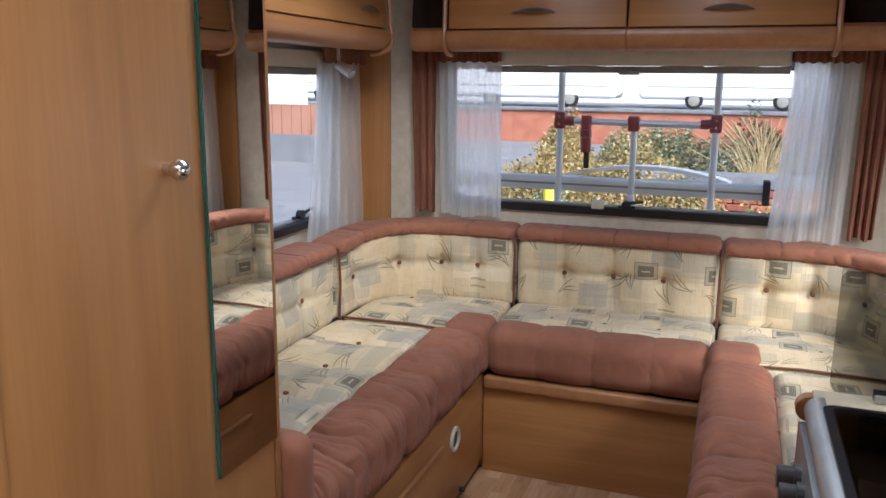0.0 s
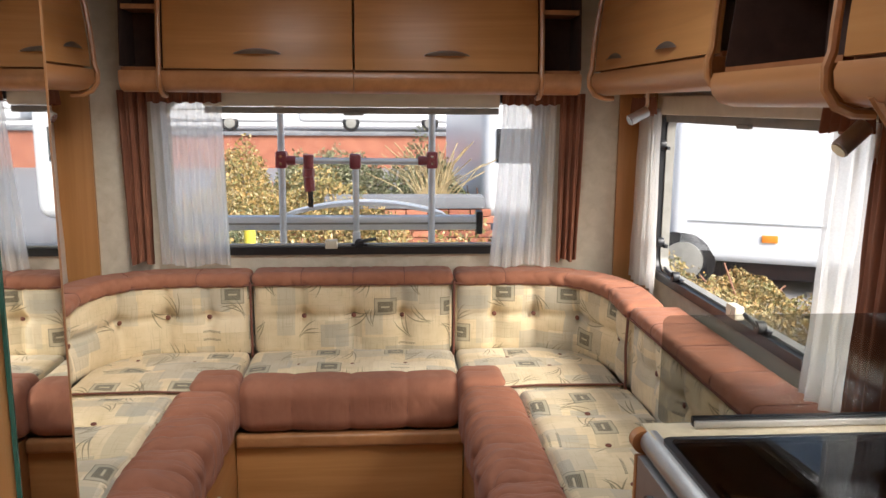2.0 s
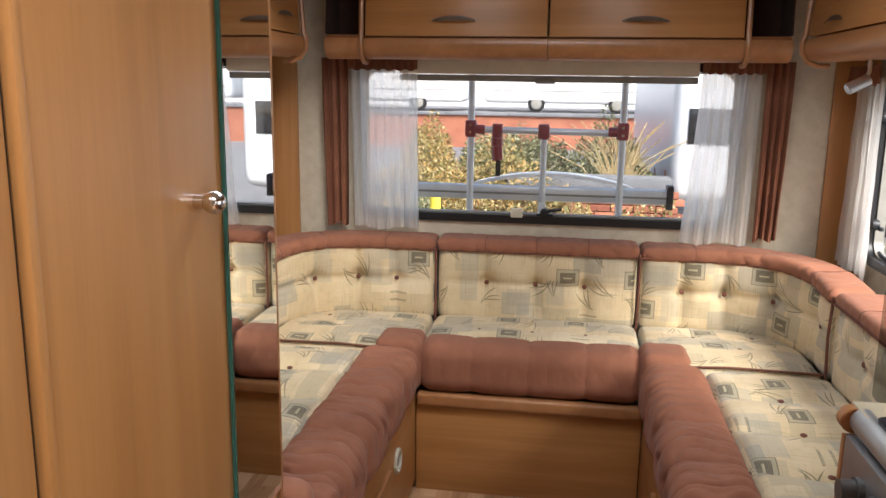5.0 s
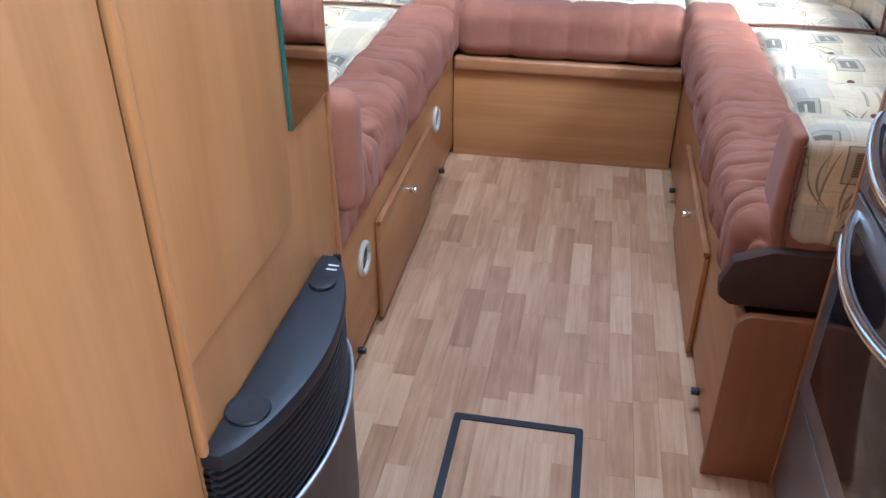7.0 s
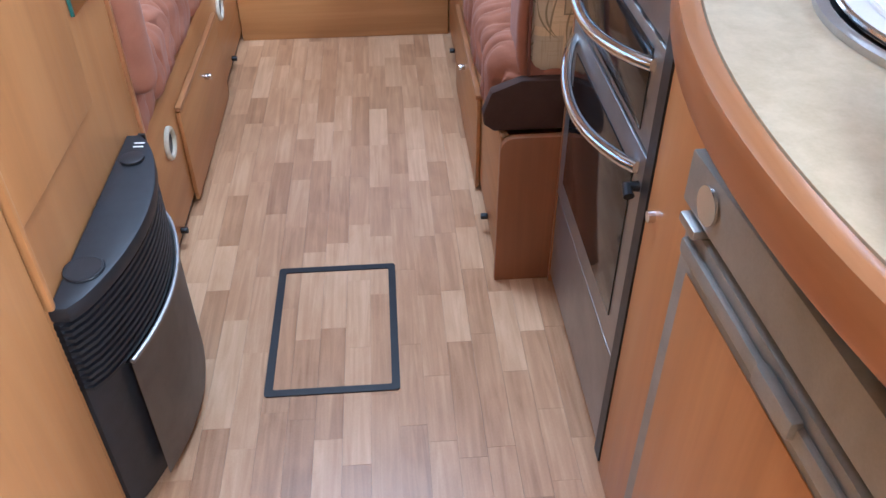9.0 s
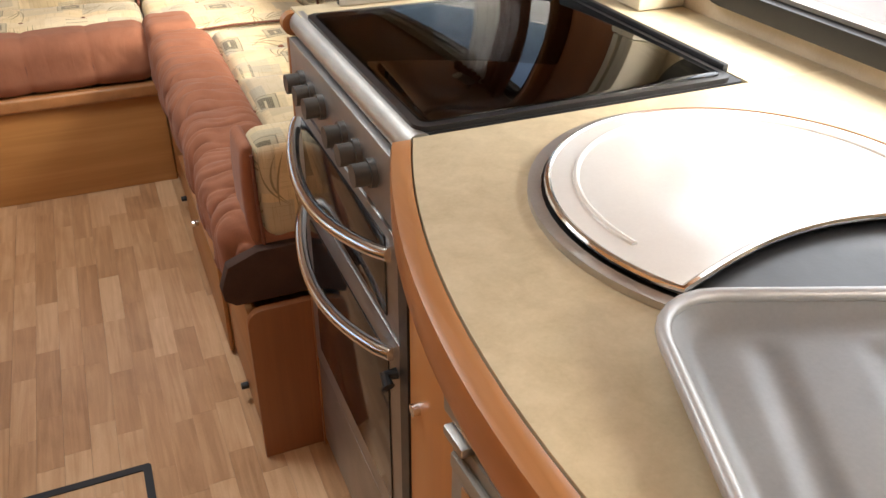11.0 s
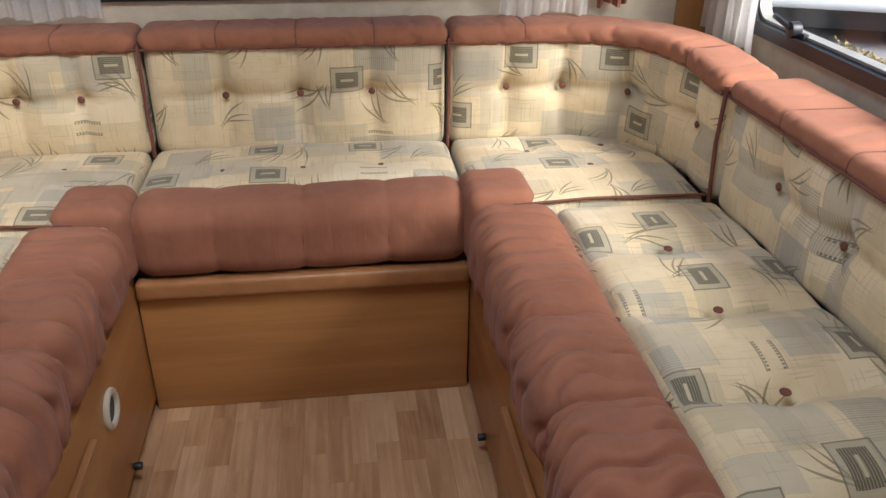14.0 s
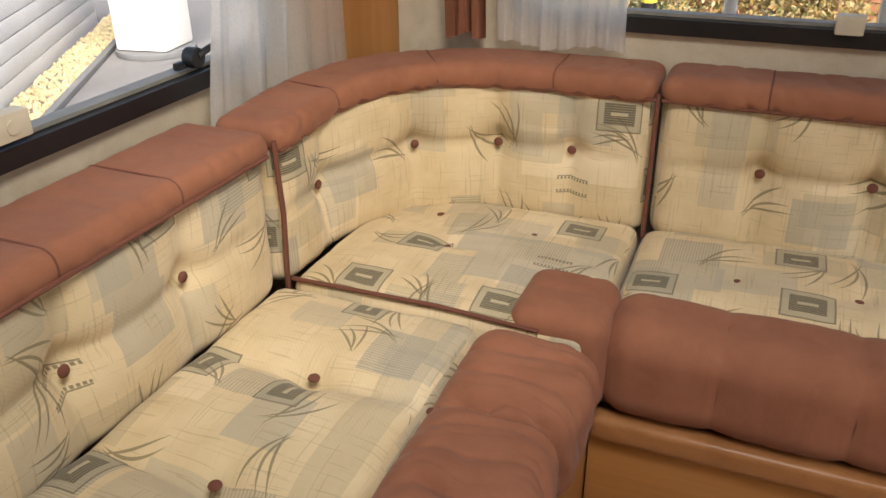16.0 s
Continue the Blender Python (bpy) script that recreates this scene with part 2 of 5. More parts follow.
asphalt = mottled("pale_asphalt", (0.15, 0.147, 0.152), (0.21, 0.207, 0.212), 1.4, 0.9, 0.3, 60)
straw = mottled("dry_straw", (0.27, 0.20, 0.09), (0.40, 0.31, 0.17), 30, 0.8)
gravel = mottled("yellow_gravel", (0.40, 0.31, 0.15), (0.64, 0.56, 0.38), 40, 0.9, 0.6, 120)
brick_mat = mottled("red_brick", (0.26, 0.085, 0.05), (0.37, 0.145, 0.085), 2.5, 0.85, 0.3, 40)


def brick_piece():
    m = Mat("single_red_brick", 0.85)
    f = m.random() * 0.6 + m.noise(14, None, 4) * 0.4
    m.set("Base Color", m.ramp(f, [(0.2, (0.20, 0.06, 0.035)), (0.8, (0.38, 0.15, 0.085))]))
    m.bump(m.noise(60, None, 3), 0.4, 0.003)
    return m.mat


brick_single = brick_piece()
coping = mottled("grey_coping", (0.12, 0.125, 0.135), (0.18, 0.185, 0.195), 3, 0.85, 0.2, 60)
fence_mat = mottled("grey_weathered_cladding", (0.56, 0.57, 0.59), (0.66, 0.67, 0.69), 2, 0.6, 0.1, 60)
fence_brown = mottled("brown_fence_boards", (0.26, 0.12, 0.075), (0.36, 0.18, 0.12), 2, 0.8, 0.2, 60)
caravan_white = mottled("white_caravan_skin", (0.76, 0.77, 0.78), (0.82, 0.83, 0.84), 2, 0.3)
amber = mottled("amber_lens", (0.75, 0.22, 0.02), (0.85, 0.28, 0.03), 20, 0.25)
yellow_paint = mottled("yellow_paint", (0.75, 0.6, 0.05), (0.8, 0.66, 0.08), 10, 0.5)


def leaf_material(name, stops):
    m = Mat(name, 0.7)
    n = m.nt.nodes.new("ShaderNodeNewGeometry")
    m.set("Base Color", m.ramp(Sock(m.nt, n.outputs["Random Per Island"]) * 0.75 + m.noise(0.9, None, 3) * 0.3, stops))
    m.set("Subsurface Weight", 0.0)
    return m.mat


leaf_gold = leaf_material("golden_hedge_leaves", [(0.1, (0.07, 0.08, 0.025)), (0.35, (0.20, 0.17, 0.05)), (0.6, (0.36, 0.21, 0.06)), (0.78, (0.30, 0.24, 0.11)), (0.95, (0.50, 0.40, 0.22))])
leaf_green = leaf_material("green_grey_hedge_leaves", [(0.1, (0.05, 0.07, 0.025)), (0.5, (0.16, 0.17, 0.075)), (0.9, (0.36, 0.33, 0.20))])


def glass_material(name, tint, haze=0.0):
    m = bpy.data.materials.new(name)
    m.use_nodes = True
    nt = m.node_tree
    nt.nodes.remove(nt.nodes["Principled BSDF"])
    tr, gl, mx = (nt.nodes.new("ShaderNode" + k) for k in ("BsdfTransparent", "BsdfGlossy", "MixShader"))
    tr.inputs[0].default_value = (*tint, 1)
    gl.inputs["Roughness"].default_value = 0.02
    mx.inputs[0].default_value = 0.035 + haze
    nt.links.new(tr.outputs[0], mx.inputs[1])
    nt.links.new(gl.outputs[0], mx.inputs[2])
    nt.links.new(mx.outputs[0], nt.nodes["Material Output"].inputs[0])
    return m


pane_glass = glass_material("clear_acrylic", (0.96, 0.965, 0.97))


def lid_glass_material():
    """Dark smoked glass whose gloss grows towards grazing sight."""
    m = glass_material("smoked_lid_glass", (0.16, 0.16, 0.165))
    nt = m.node_tree
    fr = nt.nodes.new("ShaderNodeFresnel")
    fr.inputs["IOR"].default_value = 1.5
    mx = next(n for n in nt.nodes if n.type == 'MIX_SHADER')
    nt.links.new(fr.outputs[0], mx.inputs[0])
    return m


hob_glass = lid_glass_material()
smoked = glass_material("smoked_glass", (0.70, 0.70, 0.68), -0.015)


def net_material():
    m = bpy.data.materials.new("white_net")
    m.use_nodes = True
    nt = m.node_tree
    nt.nodes.remove(nt.nodes["Principled BSDF"])
    tr, df, tl, m1, m2 = (nt.nodes.new("ShaderNode" + k) for k in ("BsdfTransparent", "BsdfDiffuse", "BsdfTranslucent", "MixShader", "MixShader"))
    nz, tc = nt.nodes.new("ShaderNodeTexNoise"), nt.nodes.new("ShaderNodeTexCoord")
    nz.inputs["Scale"].default_value = 240
    rp = nt.nodes.new("ShaderNodeMapRange")
    rp.inputs[3].default_value, rp.inputs[4].default_value = 0.20, 0.36
    nt.links.new(tc.outputs["Object"], nz.inputs["Vector"])
    nt.links.new(nz.outputs[0], rp.inputs[0])
    df.inputs[0].default_value = (0.93, 0.915, 0.87, 1)
    tl.inputs[0].default_value = (0.94, 0.92, 0.88, 1)
    m1.inputs[0].default_value = 0.66
    nt.links.new(df.outputs[0], m1.inputs[1])
    nt.links.new(tl.outputs[0], m1.inputs[2])
    nt.links.new(rp.outputs[0], m2.inputs[0])
    nt.links.new(m1.outputs[0], m2.inputs[1])
    nt.links.new(tr.outputs[0], m2.inputs[2])
    nt.links.new(m2.outputs[0], nt.nodes["Material Output"].inputs[0])
    return m


net = net_material()
mirror_mat = Mat("mirror_silver", 0.015, 1.0, (0.86, 0.87, 0.86)).mat
green_edge = Mat("green_glass_edge", 0.2, 0.0, (0.03, 0.12, 0.10)).mat


# ---- building helpers ----
def link(name, me, material, parent=None, label=""):
    ob = new(name, me)
    me.materials.append(material)
    if parent:
        ob.parent = parent
    if label:
        ob["label"] = label
    return ob


def part(name, bm, material, parent=None, label="", smooth=True):
    me = bpy.data.meshes.new(name)
    bm.to_mesh(me)
    bm.free()
    if smooth:
        me.shade_smooth()
        me.set_sharp_from_angle(angle=radians(38))
    return link(name, me, material, parent, label)


def thing(name, label, category, group="", kind="", at=(0, 0, 0)):
    ob = new(name)
    ob.empty_display_size = 0.05
    return tagged(ob, label, category, group, kind)


def box_bm(x0, x1, y0, y1, z0, z1, bevel=0.0, seg=2):
    bm = bmesh.new()
    bmesh.ops.create_cube(bm, size=1.0)
    for v in bm.verts:
        v.co = Vector(((x0 + x1) / 2 + v.co.x * (x1 - x0), (y0 + y1) / 2 + v.co.y * (y1 - y0), (z0 + z1) / 2 + v.co.z * (z1 - z0)))
    if bevel:
        bmesh.ops.bevel(bm, geom=bm.edges[:], offset=bevel, segments=seg, affect='EDGES', profile=0.6)
    return bm


def box(name, x0, x1, y0, y1, z0, z1, material, parent=None, bevel=0.0, label="", seg=2):
    return part(name, box_bm(x0, x1, y0, y1, z0, z1, bevel, seg), material, parent, label)


def prism_bm(pts, lo, hi, axis=2, bevel=0.0):
    """A flat outline pts in the two axes other than axis, drawn out from lo to hi."""
    bm = bmesh.new()

    def at(a, b, c):
        return {0: (c, a, b), 1: (a, c, b), 2: (a, b, c)}[axis]
    lower = [bm.verts.new(at(a, b, lo)) for a, b in pts]
    upper = [bm.verts.new(at(a, b, hi)) for a, b in pts]
    n = len(pts)
    bm.faces.new(lower[::-1])
    bm.faces.new(upper)
    for i in range(n):
        bm.faces.new((lower[i], lower[(i + 1) % n], upper[(i + 1) % n], upper[i]))
    bmesh.ops.recalc_face_normals(bm, faces=bm.faces)
    if bevel:
        rim = [e for e in bm.edges if len({f.normal.to_tuple(1) for f in e.link_faces}) > 1 and (e.verts[0] in lower) == (e.verts[1] in lower)]
        bmesh.ops.bevel(bm, geom=rim, offset=bevel, segments=2, affect='EDGES', profile=0.6)
    return bm


def tube_bm(points, radius, sides=10, closed=False, squash=1.0):
    """A round bar along points."""
    bm = bmesh.new()
    pts = [Vector(p) for p in points]
    rings, side = [], None
    up = Vector((0.013, 0.021, 1)).normalized()
    for i, p in enumerate(pts):
        a = pts[i - 1] if i or closed else p
        b = pts[(i + 1) % len(pts)] if i + 1 < len(pts) or closed else p
        d = (b - a).normalized()
        if side is None:
            s = d.cross(up)
            s = s if s.length > 0.05 else d.cross(Vector((1, 0, 0)))
        else:
            s = side - d * side.dot(d)
        s.normalize()
        side = s
        w = s.cross(d)
        rings.append([bm.verts.new(p + radius * (math.cos(2 * math.pi * k / sides) * s + squash * math.sin(2 * math.pi * k / sides) * w)) for k in range(sides)])
    for i in range(len(rings) if closed else len(rings) - 1):
        r, q = rings[i], rings[(i + 1) % len(rings)]
        for k in range(sides):
            bm.faces.new((r[k], r[(k + 1) % sides], q[(k + 1) % sides], q[k]))
    if not closed:
        bm.faces.new(rings[0][::-1])
        bm.faces.new(rings[-1])
    bmesh.ops.recalc_face_normals(bm, faces=bm.faces)
    return bm


def disc_bm(c, axis, radius, lo, hi, sides=32, bevel=0.0):
    pts = [(radius * math.cos(2 * math.pi * k / sides), radius * math.sin(2 * math.pi * k / sides)) for k in range(sides)]
    a, b = [(1, 2), (0, 2), (0, 1)][axis]
    return prism_bm([(c[a] + p, c[b] + q) for p, q in pts], lo, hi, axis, bevel)


def smooth_noise(x, y=0.0, z=0.0):
    return noise.noise(Vector((x, y, z)))


def pad_mesh(name, size, r, step, deform=None, place=None, shift=(0, 0)):
    """A padded block of the given size round the origin, edges rounded by r. deform moves local points, place takes them into the world.
    Its UVs are metres on each side."""
    steps = step if isinstance(step, tuple) else (step, step, step)
    n = [max(2, round(s / d)) for s, d in zip(size, steps)]
    h = [s / 2 for s in size]
    verts, faces, uvs, seen = [], [], [], {}

    def vert(i, j, k):
        key = (i, j, k)
        if key not in seen:
            p = [-h[0] + size[0] * i / n[0], -h[1] + size[1] * j / n[1], -h[2] + size[2] * k / n[2]]
            q = [max(-h[a] + r, min(h[a] - r, p[a])) for a in range(3)]
            d = Vector(p) - Vector(q)
            out = Vector(q) + d.normalized() * r if d.length > 1e-9 and r else Vector(p)
            if deform:
                out = deform(out, h)
            if place:
                out = place(out)
            seen[key] = len(verts)
            verts.append(tuple(out))
        return seen[key]
    for ax in range(3):
        a, b = (ax + 1) % 3, (ax + 2) % 3
        for side in (0, n[ax]):
            for i in range(n[a]):
                for j in range(n[b]):
                    ring = []
                    for di, dj in ((0, 0), (1, 0), (1, 1), (0, 1)):
                        key = [0, 0, 0]
                        key[ax], key[a], key[b] = side, i + di, j + dj
                        ring.append(tuple(key))
                    if side == 0:
                        ring.reverse()
                    faces.append([vert(*k) for k in ring])
                    for k in ring:
                        flat = [size[c] * k[c] / n[c] for c in range(3)]
                        pq = {0: (flat[1], flat[2]), 1: (flat[0], flat[2]), 2: (flat[0], flat[1])}[ax]
                        uvs.append((pq[0] + shift[0], pq[1] + shift[1] + 0.31 * ax))
    me = bpy.data.meshes.new(name)
    me.from_pydata(verts, [], faces)
    layer = me.uv_layers.new(name="UVMap")
    layer.data.foreach_set("uv", np.array(uvs, dtype=np.float32).ravel())
    me.shade_smooth()
    me.update()
    return me


def button(parent, c, normal, size=0.0088):
    bm = bmesh.new()
    bmesh.ops.create_uvsphere(bm, u_segments=12, v_segments=6, radius=1.0)
    q = Vector(normal).to_track_quat('Z', 'Y').to_matrix().to_4x4()
    bm.transform(Matrix.Translation(c) @ q @ Matrix.Diagonal((size, size, size * 0.5, 1)))
    return part("button", bm, brown_cord, parent, "dark rust covered button")


def dent(x, y, cx, cy, w):
    d = ((x - cx) ** 2 + (y - cy) ** 2) ** 0.5
    return math.exp(-(d / w) ** 2) + 0.45 * math.exp(-d / (w * 2.2))


def puff(x, half, joints):
    """0 in the middle of a pillow between two joints, 1 at the joints."""
    stops = sorted([-half, half, *joints])
    for a, b in zip(stops, stops[1:]):
        if a <= x <= b and b - a > 1e-6:
            return abs(2 * (x - a) / (b - a) - 1) ** 3.2
    return 1.0


def crease(x, c, w):
    return math.exp(-abs(x - c) / w)


# ---- shell: floor, walls, ceiling ----
def wall_with_holes(name, axis, at, thick, u0, u1, z0, z1, holes, material):
    """A wall in the plane axis = at, thick outwards, with rectangular openings (u0, u1, z0, z1)."""
    bm = bmesh.new()
    us = sorted({u0, u1, *(h[0] for h in holes), *(h[1] for h in holes)})
    zs = sorted({z0, z1, *(h[2] for h in holes), *(h[3] for h in holes)})
    lo, hi = sorted((at, at + thick))

    def inside(a, b):
        return any(h[0] < a < h[1] and h[2] < b < h[3] for h in holes)
    for i in range(len(us) - 1):
        for j in range(len(zs) - 1):
            if not inside((us[i] + us[i + 1]) / 2, (zs[j] + zs[j + 1]) / 2):
                m = box_bm(*((lo, hi, us[i], us[i + 1]) if axis == 0 else (us[i], us[i + 1], lo, hi) if axis == 1 else (us[i], us[i + 1], zs[j], zs[j + 1])), *((zs[j], zs[j + 1]) if axis < 2 else (lo, hi)))
                me = bpy.data.meshes.new("tmp")
                m.to_mesh(me)
                m.free()
                bm.from_mesh(me)
                bpy.data.meshes.remove(me)
    bmesh.ops.remove_doubles(bm, verts=bm.verts, dist=1e-5)
    twins = {}
    for f in bm.faces:
        twins.setdefault(f.calc_center_median().to_tuple(4), []).append(f)
    bmesh.ops.delete(bm, geom=[f for fs in twins.values() if len(fs) > 1 for f in fs], context='FACES')
    return tagged(part(name, bm, material, None, "", False), kind="structure")


RW = (-0.86, 0.49, 0.835, 1.40)      # rear window opening, x and z
SW = (1.40, 2.86, 0.785, 1.36)        # lounge side windows, y and z
KW = (0.20, 1.02, 0.935, 1.42)       # kitchen window
DOOR = (-0.86, -0.30, 0.05, 1.92)    # entrance behind
tagged(box("floor", WL - 0.03, WR + 0.03, YN - 0.03, YB + 0.03, -0.05, -0.004, oak), kind="structure")
tagged(wall_with_holes("wall_north", 1, YB, 0.03, WL - 0.03, WR + 0.03, -0.05, ZC, [RW], wallboard), "beige mottled end wall with a wide window", "wall")
tagged(wall_with_holes("wall_east", 0, WR, 0.03, YN, YB, -0.05, ZC, [SW, KW, DOOR], wallboard), "beige mottled side wall with two windows", "wall")
tagged(wall_with_holes("wall_west", 0, WL, -0.03, YN, YB, -0.05, ZC, [SW], wallboard), "beige mottled side wall with one window", "wall")
tagged(wall_with_holes("wall_south", 1, YN, -0.03, WL - 0.03, WR + 0.03, -0.05, ZC, [], wallboard), "plain beige end wall", "wall")
# both ceiling openings are unseen, added to let the fill lamps in
tagged(wall_with_holes("ceiling", 2, ZC, 0.03, WL - 0.03, WR + 0.03, YN - 0.03, YB + 0.03, [(-0.53, 0.15, 1.4, 1.9), (-0.33, 0.05, -0.09, 0.29)], ceiling_board), "plain off-white ceiling with two added openings for fill lamps", "ceiling")
for i, s in enumerate((-1, 1)):
    x = WL if s < 0 else WR
    t = box("corner_trim", min(x, x - s * 0.012), max(x, x - s * 0.012), 2.935, YB - 0.002, 0.7, 1.46, wood_z)
    tagged(t, "upright cherry wood panel in the room's corner", "trim", kind="structure")
    t = box("corner_trim", min(x - s * 0.014, x - s * (0.10 if s > 0 else 0.16)), max(x - s * 0.014, x - s * (0.10 if s > 0 else 0.16)), YB - 0.014, YB - 0.001, 0.7, 1.46, wood_z)
    tagged(t, "upright cherry wood strip in the room's corner", "trim", kind="structure")


# ---- windows ----
def round_rect(a0, a1, b0, b1, r, n=7):
    pts = []
    for ca, cb, s in ((a1 - r, b1 - r, 0), (a0 + r, b1 - r, 1), (a0 + r, b0 + r, 2), (a1 - r, b0 + r, 3)):
        for k in range(n + 1):
            th = math.pi / 2 * (s + k / n)
            pts.append((ca + r * math.cos(th), cb + r * math.sin(th)))
    return pts


def ring_bm(outer, inner, lo, hi, axis):
    bm = bmesh.new()

    def at(p, c):
        return {0: (c, p[0], p[1]), 1: (p[0], c, p[1]), 2: (p[0], p[1], c)}[axis]
    rows = [[bm.verts.new(at(p, c)) for p in ps] for ps, c in ((outer, lo), (outer, hi), (inner, hi), (inner, lo))]
    n = len(outer)
    for a in range(4):
        p, q = rows[a], rows[(a + 1) % 4]
        for i in range(n):
            bm.faces.new((p[i], p[(i + 1) % n], q[(i + 1) % n], q[i]))
    bmesh.ops.recalc_face_normals(bm, faces=bm.faces)
    return bm


def catch(w, p, axis, out, flip=1):
    """A black window stay with its lever."""
    def at(u, v, d):
        return (p[0] + u, p[1] - out * d, p[2] + v) if axis == 1 else (p[0] - out * d, p[1] + u, p[2] + v)
    bm = disc_bm(at(0, 0, 0.012), axis, 0.017, (p[axis] - out * 0.024), (p[axis] - out * 0.002), 14, 0.002)
    a = part("catch", bm, black_plastic, w, "black plastic window catch")
    part("lever", tube_bm([at(0, 0.004, 0.022), at(0.02 * flip, 0.012, 0.03), at(0.045 * flip, 0.016, 0.03), at(0.06 * flip, 0.017, 0.027)], 0.006, 8), black_plastic, a)
    bm = box_bm(*sorted((p[0] - 0.03, p[0] + 0.03)), p[1] - 0.006, p[1] + 0.006, p[2] - 0.016, p[2] - 0.004, 0.002) if axis == 1 else box_bm(p[0] - 0.006, p[0] + 0.006, p[1] - 0.03, p[1] + 0.03, p[2] - 0.016, p[2] - 0.004, 0.002)
    part("foot", bm, black_plastic, a)


def caravan_window(name, axis, plane, out, a0, a1, b0, b1, label, catches, blocks):
    w = thing(name, label, "window", kind="structure")
    def span(d0, d1):
        return sorted((plane + out * d0, plane + out * d1))
    r = 0.07
    part("window_frame", ring_bm(round_rect(a0 - 0.004, a1 + 0.004, b0 - 0.004, b1 + 0.004, r), round_rect(a0 + 0.024, a1 - 0.024, b0 + 0.024, b1 - 0.024, r - 0.02), *span(-0.016, 0.028), axis), rubber, w, "black rubber window frame")
    part("inner_rim", ring_bm(round_rect(a0 + 0.025, a1 - 0.025, b0 + 0.025, b1 - 0.025, r - 0.02), round_rect(a0 + 0.031, a1 - 0.031, b0 + 0.031, b1 - 0.031, r - 0.026), *span(0.002, 0.03), axis), grey_metal, w, "grey sealing rim")
    pane = part("pane", prism_bm(round_rect(a0 + 0.026, a1 - 0.026, b0 + 0.026, b1 - 0.026, r - 0.02), *span(0.031, 0.034), axis), pane_glass, w, "clear acrylic pane")
    pane.visible_shadow = False
    for u, v in catches:
        catch(w, (u, plane, v) if axis == 1 else (plane, u, v), axis, out, 1)
    for u, v in blocks:
        d = span(-0.03, -0.004)
        bm = box_bm(u - 0.022, u + 0.022, d[0], d[1], v - 0.014, v + 0.018, 0.004) if axis == 1 else box_bm(d[0], d[1], u - 0.03, u + 0.03, v - 0.014, v + 0.022, 0.004)
        blk = part("lock_block", bm, cream_plastic, w, "cream plastic window lock block")
        bm = disc_bm((u, plane, v + 0.004) if axis == 1 else (plane, u, v + 0.004), axis, 0.009, *span(-0.033, -0.029), 16)
        part("lock_button", bm, cream_plastic, blk)
    return w


caravan_window("window_1", 1, YB, 1, *RW, "wide black-framed caravan window in the end wall", [(-0.17, 0.872)], [(-0.27, 0.868)])
caravan_window("window_2", 0, WR, 1, *SW, "black-framed caravan window beside the sofa", [(2.04, 0.825), (2.64, 0.825), (2.80, 0.912), (2.83, 1.24)], [(2.18, 0.826)])
caravan_window("window_3", 0, WL, -1, *SW, "black-framed caravan window beside the sofa", [(2.13, 0.836), (2.60, 0.836)], [(2.23, 0.834)])
caravan_window("window_4", 0, WR, 1, *KW, "black-framed caravan window behind the worktop", [(0.94, 1.12)], [])


def roller_blind(axis, plane, out, a0, a1, z, label):
    b = thing("roller_blind", label, "blind", "blind cassettes over the windows")
    def bx(nm, lo, hi, e0, e1, mt, bev):
        p, q = sorted((plane - out * e0, plane - out * e1))
        return box(nm, *((a0, a1, p, q) if axis == 1 else (p, q, a0, a1)), lo, hi, mt, b, bev)
    bx("cassette", z - 0.004, z + 0.055, 0.003, 0.05, cream_plastic, 0.01)
    bx("bottom_bar", z - 0.028, z - 0.005, 0.006, 0.022, grey_metal, 0.003)
    m = (a0 + a1) / 2
    p, q = sorted((plane - out * 0.02, plane - out * 0.034))
    box("pull_tab", *((m - 0.035, m + 0.035, p, q) if axis == 1 else (p, q, m - 0.035, m + 0.035)), z - 0.034, z - 0.022, grey_metal, b, 0.003)


roller_blind(1, YB, 1, -0.70, 0.33, 1.362, "cream roller blind cassette with a grey bar")
roller_blind(0, WR, 1, 1.58, 2.78, 1.345, "cream roller blind cassette with a grey bar")
roller_blind(0, WL, -1, 1.62, 2.78, 1.345, "cream roller blind cassette with a grey bar")


